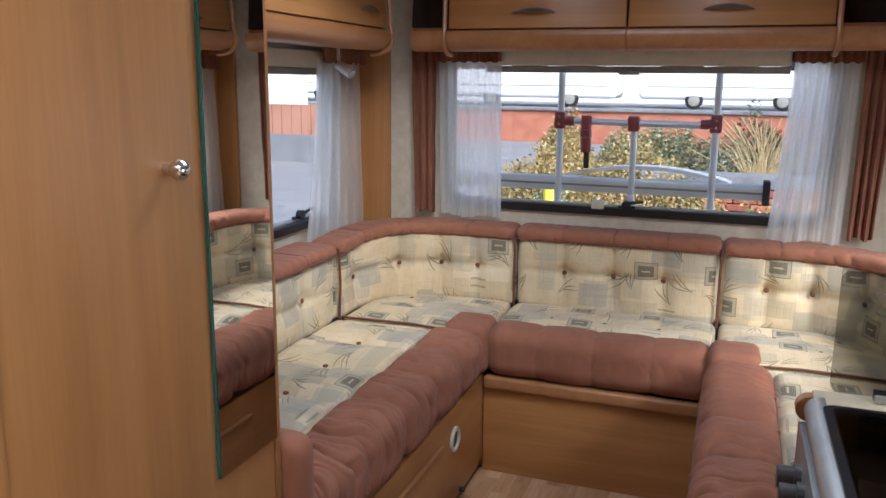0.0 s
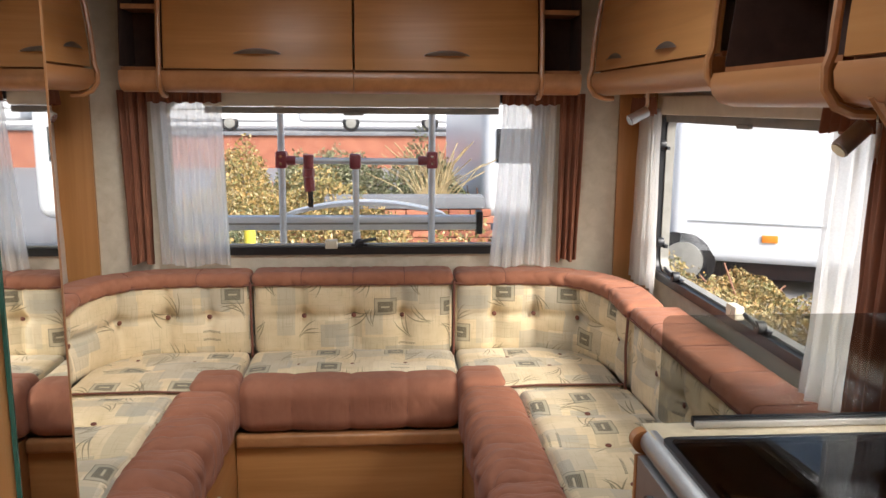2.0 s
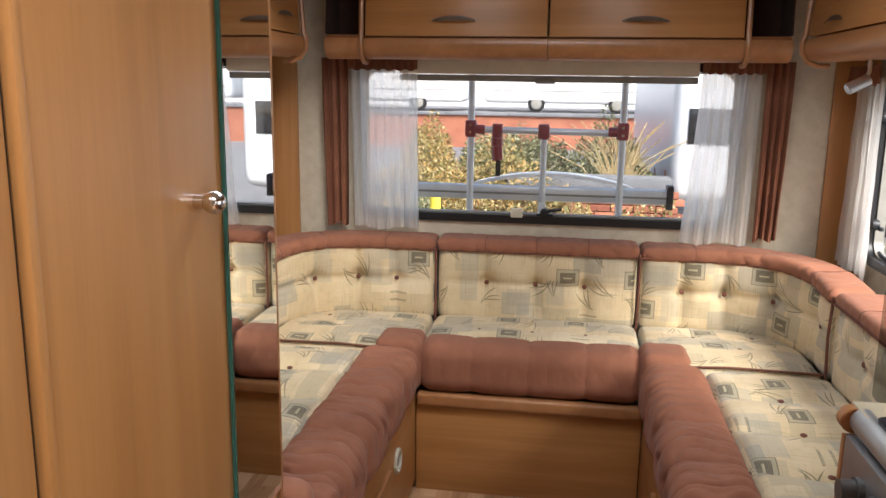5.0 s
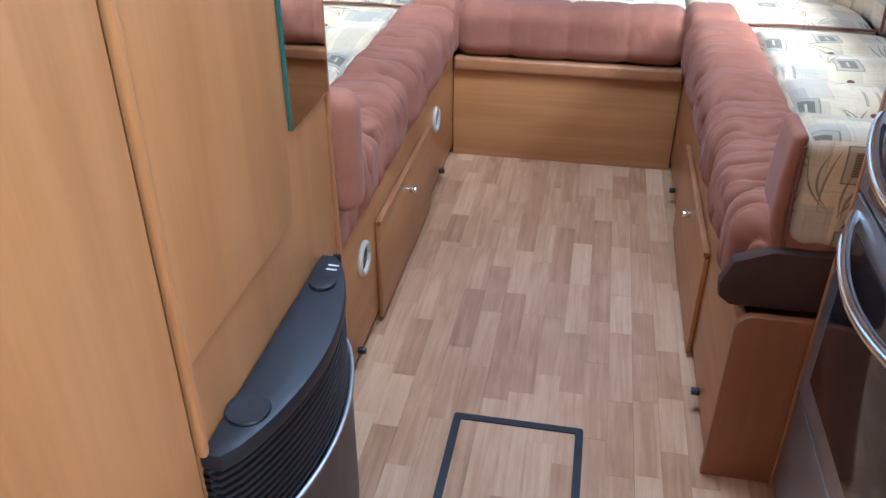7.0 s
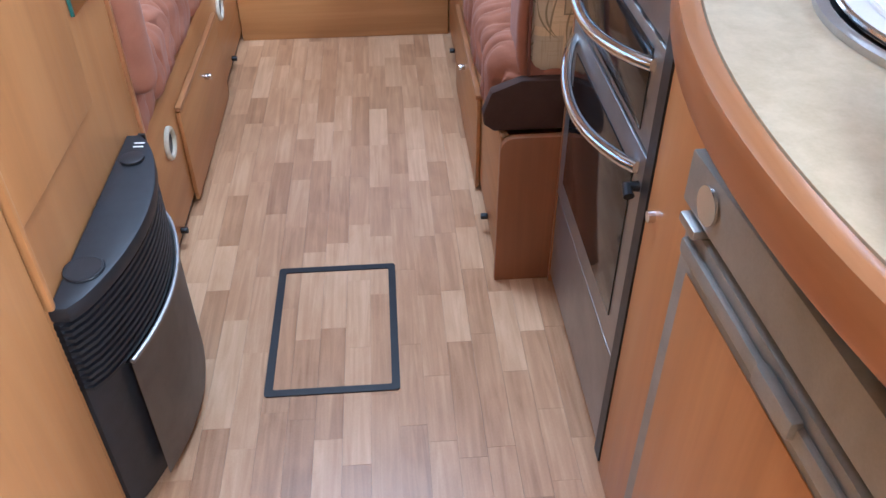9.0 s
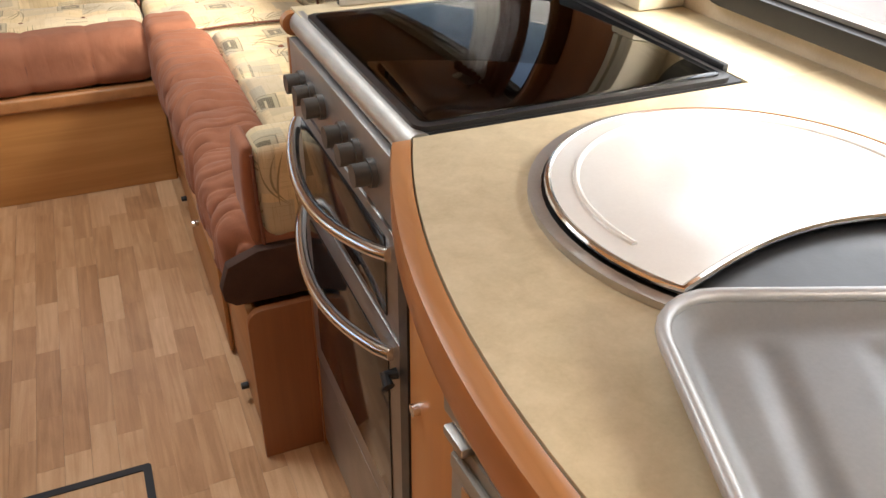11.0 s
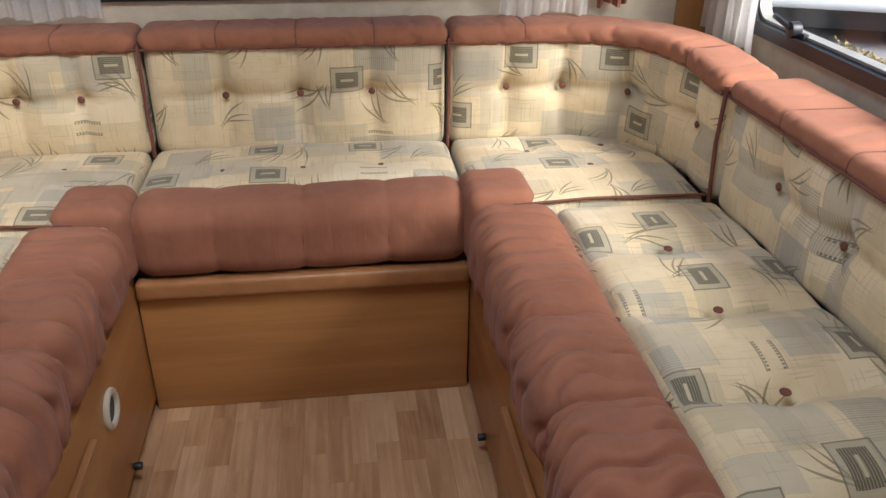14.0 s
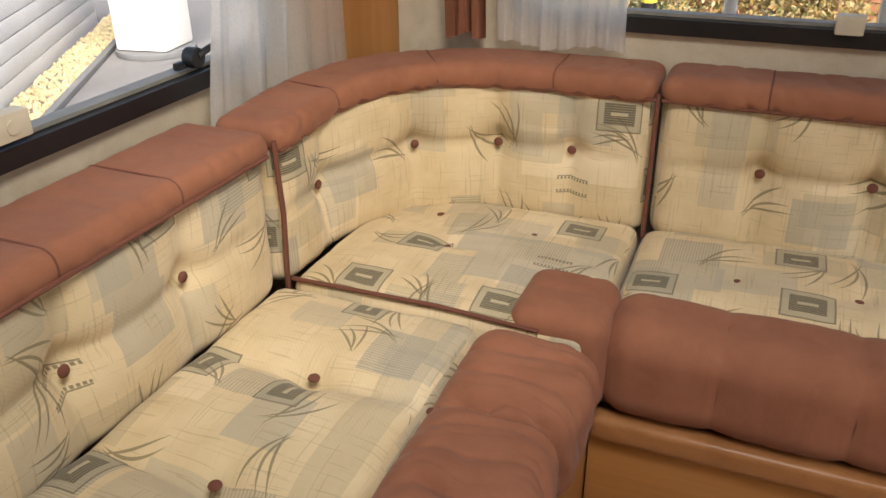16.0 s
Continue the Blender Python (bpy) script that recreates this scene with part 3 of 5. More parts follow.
# ---- curtains ----
def curtain(name, axis, plane, inward, a0, a1, b0, b1, z0, z1, folds, amp, material, label, seed, heading=None, tie=0.0):
    """A hanging cloth; a0..a1 at the top, b0..b1 at the foot, gathered in folds."""
    t = thing(name, label, "curtain", "curtains at the windows")
    nu, nv = 90, 26
    bm = bmesh.new()
    grid = []
    for j in range(nv + 1):
        v = j / nv
        row = []
        for i in range(nu + 1):
            u = i / nu
            uu = u + 0.02 * smooth_noise(u * 6, v * 1.5, seed)
            w = math.sin(2 * math.pi * folds * uu + 1.5 * smooth_noise(u * 3, 0.4 * v, seed + 7)) + 0.45 * math.sin(2 * math.pi * folds * 2.3 * uu + seed)
            d = amp * w * (0.55 + 0.45 * v) + 0.004 * smooth_noise(u * 9, v * 5, seed + 3)
            a = a0 + (a1 - a0) * u
            b = b0 + (b1 - b0) * u
            e = v ** 1.25
            side = a + (b - a) * e + tie * math.sin(math.pi * v) * (0.5 - u)
            z = z1 + (z0 - z1) * v + (0.006 * math.sin(9 * u + seed) * v)
            pos = plane + inward * (0.035 + amp + d)
            row.append(bm.verts.new((side, pos, z) if axis == 1 else (pos, side, z)))
        grid.append(row)
    for j in range(nv):
        for i in range(nu):
            bm.faces.new((grid[j][i], grid[j][i + 1], grid[j + 1][i + 1], grid[j + 1][i]))
    part("cloth", bm, material, t)
    # heading: a gathered band on top
    if heading:
        bm = bmesh.new()
        rows = []
        for j in range(5):
            row = []
            for i in range(nu + 1):
                u = i / nu
                d = 0.010 * math.sin(2 * math.pi * folds * 1.7 * u + 2 * seed) * (0.4 + 0.15 * j)
                a = a0 - 0.004 + (a1 - a0 + 0.008) * u
                z = z1 + 0.035 - 0.014 * j + 0.003 * math.sin(40 * u)
                pos = plane + inward * (0.048 + 2.1 * amp + d)
                row.append(bm.verts.new((a, pos, z) if axis == 1 else (pos, a, z)))
            rows.append(row)
        for j in range(4):
            for i in range(nu):
                bm.faces.new((rows[j][i], rows[j][i + 1], rows[j + 1][i + 1], rows[j + 1][i]))
        part("heading", bm, heading, t, "gathered rust heading band")
    return t


NETL = "sheer white net curtain with a gathered rust heading"
RUSTL = "narrow rust cloth drape hanging beside the window"
curtain("net_curtain", 1, YB, -1, -0.875, -0.635, -0.865, -0.625, 0.80, 1.39, 6, 0.008, net, NETL, 1.0, rust_cloth)
curtain("net_curtain", 1, YB, -1, 0.34, 0.535, 0.30, 0.53, 0.79, 1.39, 5, 0.009, net, NETL, 2.3, rust_cloth)
curtain("drape", 1, YB, -1, -0.985, -0.885, -0.97, -0.885, 0.81, 1.41, 3, 0.012, rust_cloth, RUSTL, 3.1)
curtain("drape", 1, YB, -1, 0.545, 0.635, 0.545, 0.62, 0.81, 1.41, 3, 0.012, rust_cloth, RUSTL, 4.4)
curtain("net_curtain", 0, WR, -1, 2.75, 2.98, 2.73, 3.0, 0.75, 1.36, 5, 0.012, net, NETL, 5.2, rust_cloth)
curtain("net_curtain", 0, WL, 1, 2.67, 3.01, 2.57, 3.03, 0.705, 1.38, 5, 0.014, net, NETL, 6.8, rust_cloth)
curtain("net_curtain", 0, WR, -1, 1.55, 1.72, 1.59, 1.76, 0.72, 1.34, 3, 0.014, net, NETL, 7.9, rust_cloth)
curtain("drape", 0, WR, -1, 1.42, 1.57, 1.44, 1.585, 0.72, 1.36, 3, 0.02, rust_cloth, RUSTL, 9.5)
curtain("net_curtain", 0, WL, 1, 1.55, 1.72, 1.55, 1.72, 0.78, 1.34, 3, 0.012, net, NETL, 12.9, rust_cloth)


# ---- seating ----
SEAT, BASE, PITCH = 0.50, 0.345, 0.22


def mirror_x(s):
    """Maps a distance from the middle to x, on side s."""
    return lambda d: CX + s * d


def bolster(parent, size, place, joints, seed, name="bolster", fold=1.0, soft=0.33):
    """A rust suede roll; its length runs along local x, gathered at the joints."""
    def deform(p, h):
        out = Vector((0, p.y / h[1], p.z / h[2]))
        out = out.normalized() if out.length > 1e-6 else out
        thick = min(1.0, size[2] / 0.17)
        round_at = math.atan2(p.z / h[2], -p.y / h[1])
        # gathers: rounded lobes with sharp valleys that wander and die away along the roll's girth
        lean = 0.032 * smooth_noise(p.x * 7, round_at * 1.1, seed) + 0.008 * smooth_noise(p.x * 22, round_at * 1.6, seed + 5)
        lobe = abs(math.sin(math.pi * (p.x + lean) / 0.055)) ** 0.45 - 0.8
        fine = abs(math.sin(math.pi * (p.x + 1.7 * lean) / 0.0275)) ** 0.8 - 0.65
        reach = max(0.3, min(1.0, 0.62 + 1.5 * smooth_noise(p.x * 13, round_at * 1.1, seed + 11)))
        broad = smooth_noise(p.x * 11, p.y * 6, seed + p.z * 6)
        gather = fold * reach * (0.024 * lobe + 0.006 * fine) + fold * 0.003 * broad + 0.003 * thick * smooth_noise(p.x * 6, p.y * 6, seed)
        pinch = (0.019 * puff(p.x, h[0], joints) + 0.012 * min(1.0, sum(crease(p.x, j, 0.005) for j in joints))) * (0.18 + 0.82 * fold) if joints else 0.0
        inner = max(0.0, min(1.0, (1.0 - p.y / h[1]) * 2.5))
        return p + out * (gather - pinch * thick) * inner
    me = pad_mesh(name, size, min(size[1], size[2]) * soft, (0.0026 if fold > 0.9 else 0.006, 0.0075, 0.0075), deform, place)
    ob = link(name, me, rust, parent, "gathered rust suede bolster")
    h = [a / 2 for a in size]
    for j in joints:
        if abs(j) < h[0] - 0.02:
            ring = [deform(Vector((j, a, b)), h) for a, b in round_rect(-h[1], h[1], -h[2], h[2], min(size[1], size[2]) * soft, 5)]
            part("seam", tube_bm([place(q) for q in ring], 0.0017, 5, True), brown_cord, ob, "dark stitched seam")
    return ob


def tufted(parent, name, size, place, dots, seed, face, r=0.035, depth=0.021, step=0.011, shift=(0, 0), lines=()):
    """A tapestry pad with buttons; face is the local axis and sign that carries them (1: +z, -1: -y)."""
    def deform(p, h):
        a, b = (p.x, p.y) if face == 1 else (p.x, p.z)
        ha, hb = (h[0], h[1]) if face == 1 else (h[0], h[2])
        e = max(0.0, 1 - (a / ha) ** 4) * max(0.0, 1 - (b / hb) ** 4)
        k = sum(dent(a, b, *d, 0.028) for d in dots)
        lk = puff(a, ha, lines) if lines else 0.0
        n = smooth_noise(a * 9, b * 9, seed) * 0.004 + smooth_noise(a * 24, b * 24, seed) * 0.0022
        hk = crease(b, dots[0][1], 0.012) if face == -1 and dots else 0.0
        rise = 0.015 * e - 0.019 * hk * e - depth * k * (0.35 + 0.65 * e) - (0.034 if face == 1 else 0.025) * lk * e + n
        q = p.copy()
        if face == 1 and p.z > 0:
            q.z += rise
        if face == -1 and p.y < 0:
            q.y -= rise
        return q
    me = pad_mesh(name, size, r, step, deform, place, shift)
    ob = link(name, me, tapestry, parent, "cream tapestry with grey patches and leaf strokes")
    for a, b in dots:
        loc = Vector((a, b, size[2] / 2 + 0.010 - depth * 1.15)) if face == 1 else Vector((a, -size[1] / 2 - 0.010 + depth * 1.15, b))
        q = place(loc)
        out = place(loc + (Vector((0, 0, 0.05)) if face == 1 else Vector((0, -0.05, 0)))) - q
        button(ob, q, out)
    return ob


def piping(parent, pts, r=0.0045):
    return part("piping", tube_bm(pts, r * 0.75, 8), brown_cord, parent, "thin dark rust piping")


def shifted(c):
    c = Vector(c)
    return lambda p: p + c


# rear middle seat
YS = 2.70
sc = thing("seat_cushion", "cream tapestry middle seat cushion with a rust suede front", "cushion", "seat cushions of the sofa")
tufted(sc, "pad", (0.715, 0.27, 0.15), shifted((CX, 2.825, SEAT - 0.075)), [(-0.18, -0.03), (0.0, -0.03), (0.18, -0.03)], 1.0, 1, 0.03, 0.010, shift=(0.4, 0.1))
bolster(sc, (0.725, 0.16, 0.17), shifted((CX, 2.638, BASE + 0.084)), [-0.18, 0.0, 0.18], 2.0, fold=0.08, soft=0.34)
bc = thing("back_cushion", "buttoned cream tapestry middle back cushion with a rust roll on top", "cushion", "back cushions of the sofa")
tufted(bc, "pad", (0.705, 0.10, 0.285), shifted((CX, 2.995, 0.617)), [(-0.175, 0.01), (0.0, 0.01), (0.172, 0.01)], 3.0, -1, shift=(1.4, 2.05), lines=(-0.175, 0.0, 0.172))
bolster(bc, (0.71, 0.13, 0.052), shifted((CX, 2.99, 0.763)), [-0.18, 0, 0.18], 4.0, "top_roll", 0.25, 0.46)
piping(bc, [(CX - 0.35, 2.935, 0.744), (CX, 2.932, 0.744), (CX + 0.35, 2.935, 0.744)])
for s in (-1, 1):
    piping(bc, [(CX + s * 0.357, 2.942, 0.48), (CX + s * 0.357, 2.938, 0.62), (CX + s * 0.357, 2.94, 0.755)], 0.006)

R0 = 0.27                      # the corner's bend
L1, L2 = 0.24, 0.14            # straight lengths before and after it
ARC = R0 * math.pi / 2


def corner_path(s, side):
    """Front line of the corner back: along the end wall, round, and along the side wall."""
    if s < L1:
        return Vector((0.36 + s, 2.945)), Vector((0, 1))
    if s < L1 + ARC:
        th = (s - L1) / R0
        return Vector((0.60 + R0 * math.sin(th), 2.945 - R0 + R0 * math.cos(th))), Vector((math.sin(th), math.cos(th)))
    return Vector((0.87, 2.945 - R0 - (s - L1 - ARC))), Vector((1, 0))


def corner_place(side, length, z, depth):
    def place(p):
        c, n = corner_path(p.x + length / 2, side)
        d = depth + p.y
        f = max(0.0, min(1.0, (p.x / length - 0.05) / 0.45))
        top = max(0.0, min(1.0, (z + p.z - 0.5) / 0.24))
        return Vector((CX + side * (c.x + n.x * d), c.y + n.y * d, z + p.z - 0.022 * f * f * (3 - 2 * f) * top))
    return place


for side in (-1, 1):
    X = mirror_x(side)
    total = L1 + ARC + L2 - 0.004
    # corner back
    bc = thing("back_cushion", "curved buttoned tapestry back cushion filling the sofa's corner", "cushion", "back cushions of the sofa")
    dots = [(-total / 2 + 0.145, 0.01), (-total / 2 + 0.285, 0.01), (-total / 2 + 0.44, 0.01), (-total / 2 + 0.66, 0.0)]
    tufted(bc, "pad", (total, 0.10, 0.285), corner_place(side, total, 0.617, 0.05), dots, 5.0 + side, -1, shift=(2.1 + side, 2.0), lines=[d[0] for d in dots] + [total / 2 - 0.14])
    bolster(bc, (total, 0.135, 0.052), corner_place(side, total, 0.759, 0.050), [-0.22, 0.0, 0.22], 6.0 + side, "top_roll", 0.25, 0.46)
    line = [corner_path(total * k / 24, side) for k in range(25)]
    piping(bc, [(CX + side * (c.x + n.x * -0.010), c.y + n.y * -0.010, 0.744 - 0.022 * max(0.0, (k - 13) / 11) ** 1.3) for k, (c, n) in enumerate(line)])
    # side back
    y0 = 1.27 if side < 0 else 1.40
    ln = 2.53 - y0
    ym = (2.53 + y0) / 2

    def side_place(z, depth, ym=ym, X=X, side=side):
        return lambda p: Vector((X(0.875 + depth + p.y), ym + (p.x if side < 0 else p.x), z + p.z))
    bc = thing("back_cushion", "long buttoned tapestry back cushion with a pleated rust top roll", "cushion", "back cushions of the sofa")
    dots = [(ln / 2 - 0.21 - 0.218 * k, 0.006 * (-1) ** k) for k in range(4 if side > 0 else 5)]
    tufted(bc, "pad", (ln, 0.10, 0.265), side_place(0.605, 0.05), dots, 8.0 + side, -1, shift=(3.3 + side, 4.05), lines=[d[0] for d in dots])
    bolster(bc, (ln, 0.165, 0.050), side_place(0.735, 0.070), [ln / 2 - 0.21 * k for k in range(1, 6)], 9.0 + side, "top_roll", 0.2, 0.46)
    piping(bc, [(X(0.862), y0 + 0.02 + (ln - 0.04) * k / 8, 0.724) for k in range(9)])
    piping(bc, [(X(0.868), 2.534, 0.48), (X(0.862), 2.535, 0.62), (X(0.866), 2.534, 0.74)], 0.006)
    # corner seat
    sc = thing("seat_cushion", "cream tapestry corner seat cushion with a small rust suede block", "cushion", "seat cushions of the sofa")

    def corner_seat(p, X=X, side=side):
        # round off the outer back corner
        d, y = 0.615 + p.x, 2.745 + p.y
        a, b = d - 0.62, y - 2.70
        if a > 0 and b > 0:
            l = math.hypot(a, b)
            top = max(a, b)
            if l > 1e-6:
                f = top / l
                a, b = a * (f * 0.8 + 0.2), b * (f * 0.8 + 0.2)
            d, y = 0.62 + a, 2.70 + b
        return Vector((X(d), y, SEAT - 0.075 + p.z))
    tufted(sc, "pad", (0.50, 0.42, 0.15), corner_seat, [(-0.08, 0.09), (0.06, 0.0), (0.13, 0.14)], 11.0 + side, 1, 0.022, 0.009, shift=(5.3 + side, 0.7))
    bolster(sc, (0.165, 0.152, 0.175), lambda p, X=X: Vector((X(0.418 + p.y), 2.622 + p.x, BASE + 0.094 + p.z)), [], 12.0, "front_block", 0.2, 0.22)
    piping(sc, [(X(0.44), 2.537, SEAT - 0.002), (X(0.6), 2.537, SEAT + 0.006), (X(0.86), 2.537, SEAT + 0.002)], 0.005)
    # side seat
    y0 = 1.26 if side < 0 else 1.29
    ln = 2.53 - y0
    ym = (2.53 + y0) / 2
    sc = thing("seat_cushion", "long tapestry seat cushion with a pleated rust suede front roll", "cushion", "seat cushions of the sofa")
    joints = [ln / 2 - 0.21 - PITCH * k for k in range(5)]
    tufted(sc, "pad", (ln, 0.36, 0.15), lambda p, X=X, ym=ym: Vector((X(0.702 - p.y), ym + p.x, SEAT - 0.075 + p.z)),
           [(j, 0.01) for j in joints], 14.0 + side, 1, 0.03, 0.014, shift=(7.7 + side, 1.3), lines=joints)
    bolster(sc, (ln, 0.19, 0.175), lambda p, X=X, ym=ym: Vector((X(0.4295 + p.y), ym + p.x, BASE + 0.094 + p.z)), joints, 15.0 + side)
    for j in joints:
        button(sc, Vector((X(0.518), ym + j, SEAT - 0.012)), (0, 0, 1), 0.007)

# upright end cushions
ec = thing("end_cushion", "upright tapestry end cushion with a rust suede side beside the cooker", "cushion", "end cushions of the sofa")
link("pad", pad_mesh("pad", (0.42, 0.10, 0.20), 0.03, 0.012, None, lambda p: Vector((0.43 + p.x, 1.345 + p.y, 0.572 + p.z)), (0.1, 0.45)), tapestry, ec, "cream tapestry with grey patches and leaf strokes")
link("side_panel", pad_mesh("side_panel", (0.022, 0.102, 0.20), 0.010, 0.008, lambda p, h: Vector((p.x - 0.006 * (1 - (p.z / h[2]) ** 2), p.y, p.z)), lambda p: Vector((0.213 + p.x, 1.346 + p.y, 0.572 + p.z))), rust, ec, "rust suede end panel")
piping(ec, [(0.222, 1.292, 0.475), (0.218, 1.291, 0.57), (0.218, 1.293, 0.655)], 0.004)
part("underside", prism_bm([(0.132, 0.41), (0.148, 0.455), (0.205, 0.478), (0.68, 0.478), (0.68, 0.369), (0.155, 0.369), (0.136, 0.383)], 1.272, 1.30, 1, 0.008), brown_base_and_shade, ec, "dark brown base cloth")
ec = thing("end_cushion", "rounded rust suede end cushion against the wardrobe", "cushion", "end cushions of the sofa")
link("pad", pad_mesh("pad", (0.66, 0.07, 0.22), 0.034, 0.012, None, lambda p: Vector((-0.805 + p.x, 1.285 + p.y, 0.588 + p.z))), rust, ec)

# seat bases
sb = thing("sofa_bench", "cherry wood base panel under the middle seat", "bench", "bases of the sofa")
box("panel", CX - 0.359, CX + 0.359, 2.585, 2.605, 0.001, 0.30, wood_x, sb, 0.002)
box("ledge", CX - 0.356, CX + 0.356, 2.562, 2.60, 0.302, 0.345, wood_edge, sb, 0.012, "rounded wooden ledge", 3)
for side in (-1, 1):
    X = mirror_x(side)
    sb = thing("sofa_bench", "cherry wood bench base with a flap door and round vents", "bench", "bases of the sofa")
    ye = 1.262 if side > 0 else 1.245

    def sbx(nm, d0, d1, y0, y1, z0, z1, mt, bev=0.002, lab=""):
        return box(nm, min(X(d0), X(d1)), max(X(d0), X(d1)), y0, y1, z0, z1, mt, sb, bev, lab)
    sbx("front", 0.362, 0.380, ye, 2.60, 0.03, 0.345, wood_y)
    sbx("plinth", 0.372, 0.39, ye + 0.02, 2.60, 0.001, 0.03, black_plastic)
    dr = sbx("door", 0.350, 0.3605, 1.60, 2.165, 0.014, 0.262, wood_y, 0.003)
    lip = sbx("door_lip", 0.346, 0.3605, 1.60, 2.165, 0.263, 0.276, wood_edge, 0.004, "lighter wooden lip")
    kn = part("knob", disc_bm((0, 1.90, 0.205), 0, 0.008, *sorted((X(0.333), X(0.350))), 12, 0.002), chrome, dr, "small chrome knob")
    for vy in (1.50, 2.29) if side < 0 else ():
        part("vent_ring", tube_bm([(X(0.359), vy + 0.033 * math.cos(a * math.pi / 12), 0.24 + 0.033 * math.sin(a * math.pi / 12)) for a in range(24)], 0.007, 8, True), cream_plastic, sb, "cream round vent ring")
        part("vent_hole", disc_bm((0, vy, 0.24), 0, 0.030, *sorted((X(0.3602), X(0.3615))), 24), black_plastic, sb, "dark vent opening")
    for fy in (1.43, 2.35):
        part("stud", disc_bm((0, fy, 0.045), 0, 0.008, *sorted((X(0.345), X(0.3615))), 10, 0.002), black_plastic, sb)
    if side > 0:
        z, r = 0.368, 0.03
        pts = [(0.166, 0.001)] + [(0.166 + r - r * math.cos(a * math.pi / 12), z - r + r * math.sin(a * math.pi / 12)) for a in range(7)] + [(0.72, z), (0.72, 0.001)]
        part("end_panel", prism_bm(pts, 1.245, 1.2615, 1, 0.002), wood_dark, sb, "dark rounded end panel")


# ---- overhead lockers ----
def locker_profile(d0):
    """Outline in depth (0 at the door's face, growing to the wall) and height of a locker's lower valance."""
    return [(d0, 1.47), (-0.004, 1.47), (-0.010, 1.455), (-0.006, 1.43), (0.012, 1.410), (0.045, 1.402), (d0, 1.415)]


def bow(z):
    """Locker doors lean back a little towards the ceiling."""
    t = (z - 1.47) / 0.46
    return 0.075 * t * t + 0.01 * t


def handle_bm(c, u, out, w=0.075):
    """A bowed metal pull: a curved leaf standing off the door. u: along, out: from the door."""
    bm = bmesh.new()
    rows = []
    for i in range(15):
        t = -1 + 2 * i / 14
        hgt = 0.016 * (1 - t * t) ** 0.8 + 0.002
        row = []
        for k in range(5):
            f = k / 4
            p = Vector(c) + Vector(u) * (w * t) + Vector((0, 0, 1)) * (hgt * f - 0.006) + Vector(out) * (0.004 + 0.018 * (1 - t * t) * (1 - f) ** 1.5)
            row.append(bm.verts.new(p))
        rows.append(row)
    for i in range(14):
        for k in range(4):
            bm.faces.new((rows[i][k], rows[i + 1][k], rows[i + 1][k + 1], rows[i][k + 1]))
    bmesh.ops.solidify(bm, geom=bm.faces[:], thickness=0.0025)
    bmesh.ops.recalc_face_normals(bm, faces=bm.faces)
    return bm


def door_bm(to_world, a0, a1, z0, z1, thick=0.016):
    """A bowed locker door between a0 and a1 along the run."""
    bm = bmesh.new()
    rows = []
    for j in range(13):
        z = z0 + (z1 - z0) * j / 12
        rows.append([bm.verts.new(to_world(a, bow(z) + d, z)) for a, d in ((a0, 0.003), (a0 + 0.004, 0), (a1 - 0.004, 0), (a1, 0.003), (a1, thick), (a0, thick))])
    for j in range(12):
        for k in range(6):
            bm.faces.new((rows[j][k], rows[j][(k + 1) % 6], rows[j + 1][(k + 1) % 6], rows[j + 1][k]))
    bm.faces.new(rows[0])
    bm.faces.new(rows[-1][::-1])
    bmesh.ops.recalc_face_normals(bm, faces=bm.faces)
    return bm


def sweep_bm(profile, to_world, a0, a1):
    bm = bmesh.new()
    A = [bm.verts.new(to_world(a0, d, z)) for d, z in profile]
    B = [bm.verts.new(to_world(a1, d, z)) for d, z in profile]
    n = len(profile)
    for i in range(n):
        bm.faces.new((A[i], A[(i + 1) % n], B[(i + 1) % n], B[i]))
    bm.faces.new(A[::-1])
    bm.faces.new(B)
    bmesh.ops.recalc_face_normals(bm, faces=bm.faces)
    return bm


def locker_run(to_world, u, out, units, depth, wood_mat, label, group, grip=1.53):
    """Lockers along a wall. units: (a0, a1, kind, handles); kind 'door' or 'open'."""
    for a0, a1, kind, grips in units:
        lk = thing("overhead_locker", label if kind == 'door' else "open overhead cubby with a shelf, its inner shade put into the colour", "locker", group)
        part("valance", sweep_bm(locker_profile(depth), to_world, a0, a1), wood_edge, lk, "rounded wooden valance")
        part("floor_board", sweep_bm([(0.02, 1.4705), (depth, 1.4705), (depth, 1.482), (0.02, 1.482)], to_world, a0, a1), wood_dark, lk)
        if kind == 'door':
            d = part("door", door_bm(to_world, a0 + 0.003, a1 - 0.003, 1.477, ZC - 0.004), wood_mat, lk)
            for g in grips:
                part("handle", handle_bm(to_world(g, bow(grip), grip), u, out), steel, d, "bowed brushed metal handle")
        else:
            # back and sides take a near-black brown that paints in the cubby's shade
            part("back_panel", sweep_bm([(depth - 0.03, 1.484), (depth - 0.01, 1.484), (depth - 0.01, ZC - 0.004), (depth - 0.03, ZC - 0.004)], to_world, a0, a1), brown_base_and_shade, lk, "back panel coloured dark for the cubby's shade")
            part("shelf", sweep_bm([(0.05, 1.665), (depth - 0.032, 1.665), (depth - 0.032, 1.68), (0.05, 1.68)], to_world, a0 + 0.002, a1 - 0.002), wood_edge, lk)
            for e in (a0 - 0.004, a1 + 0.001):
                part("side_panel", sweep_bm([(0.02, 1.484), (depth, 1.484), (depth, ZC - 0.004), (bow(ZC) + 0.02, ZC - 0.004), (bow(1.7) + 0.02, 1.7)], to_world, e, e + 0.003), brown_base_and_shade, lk)


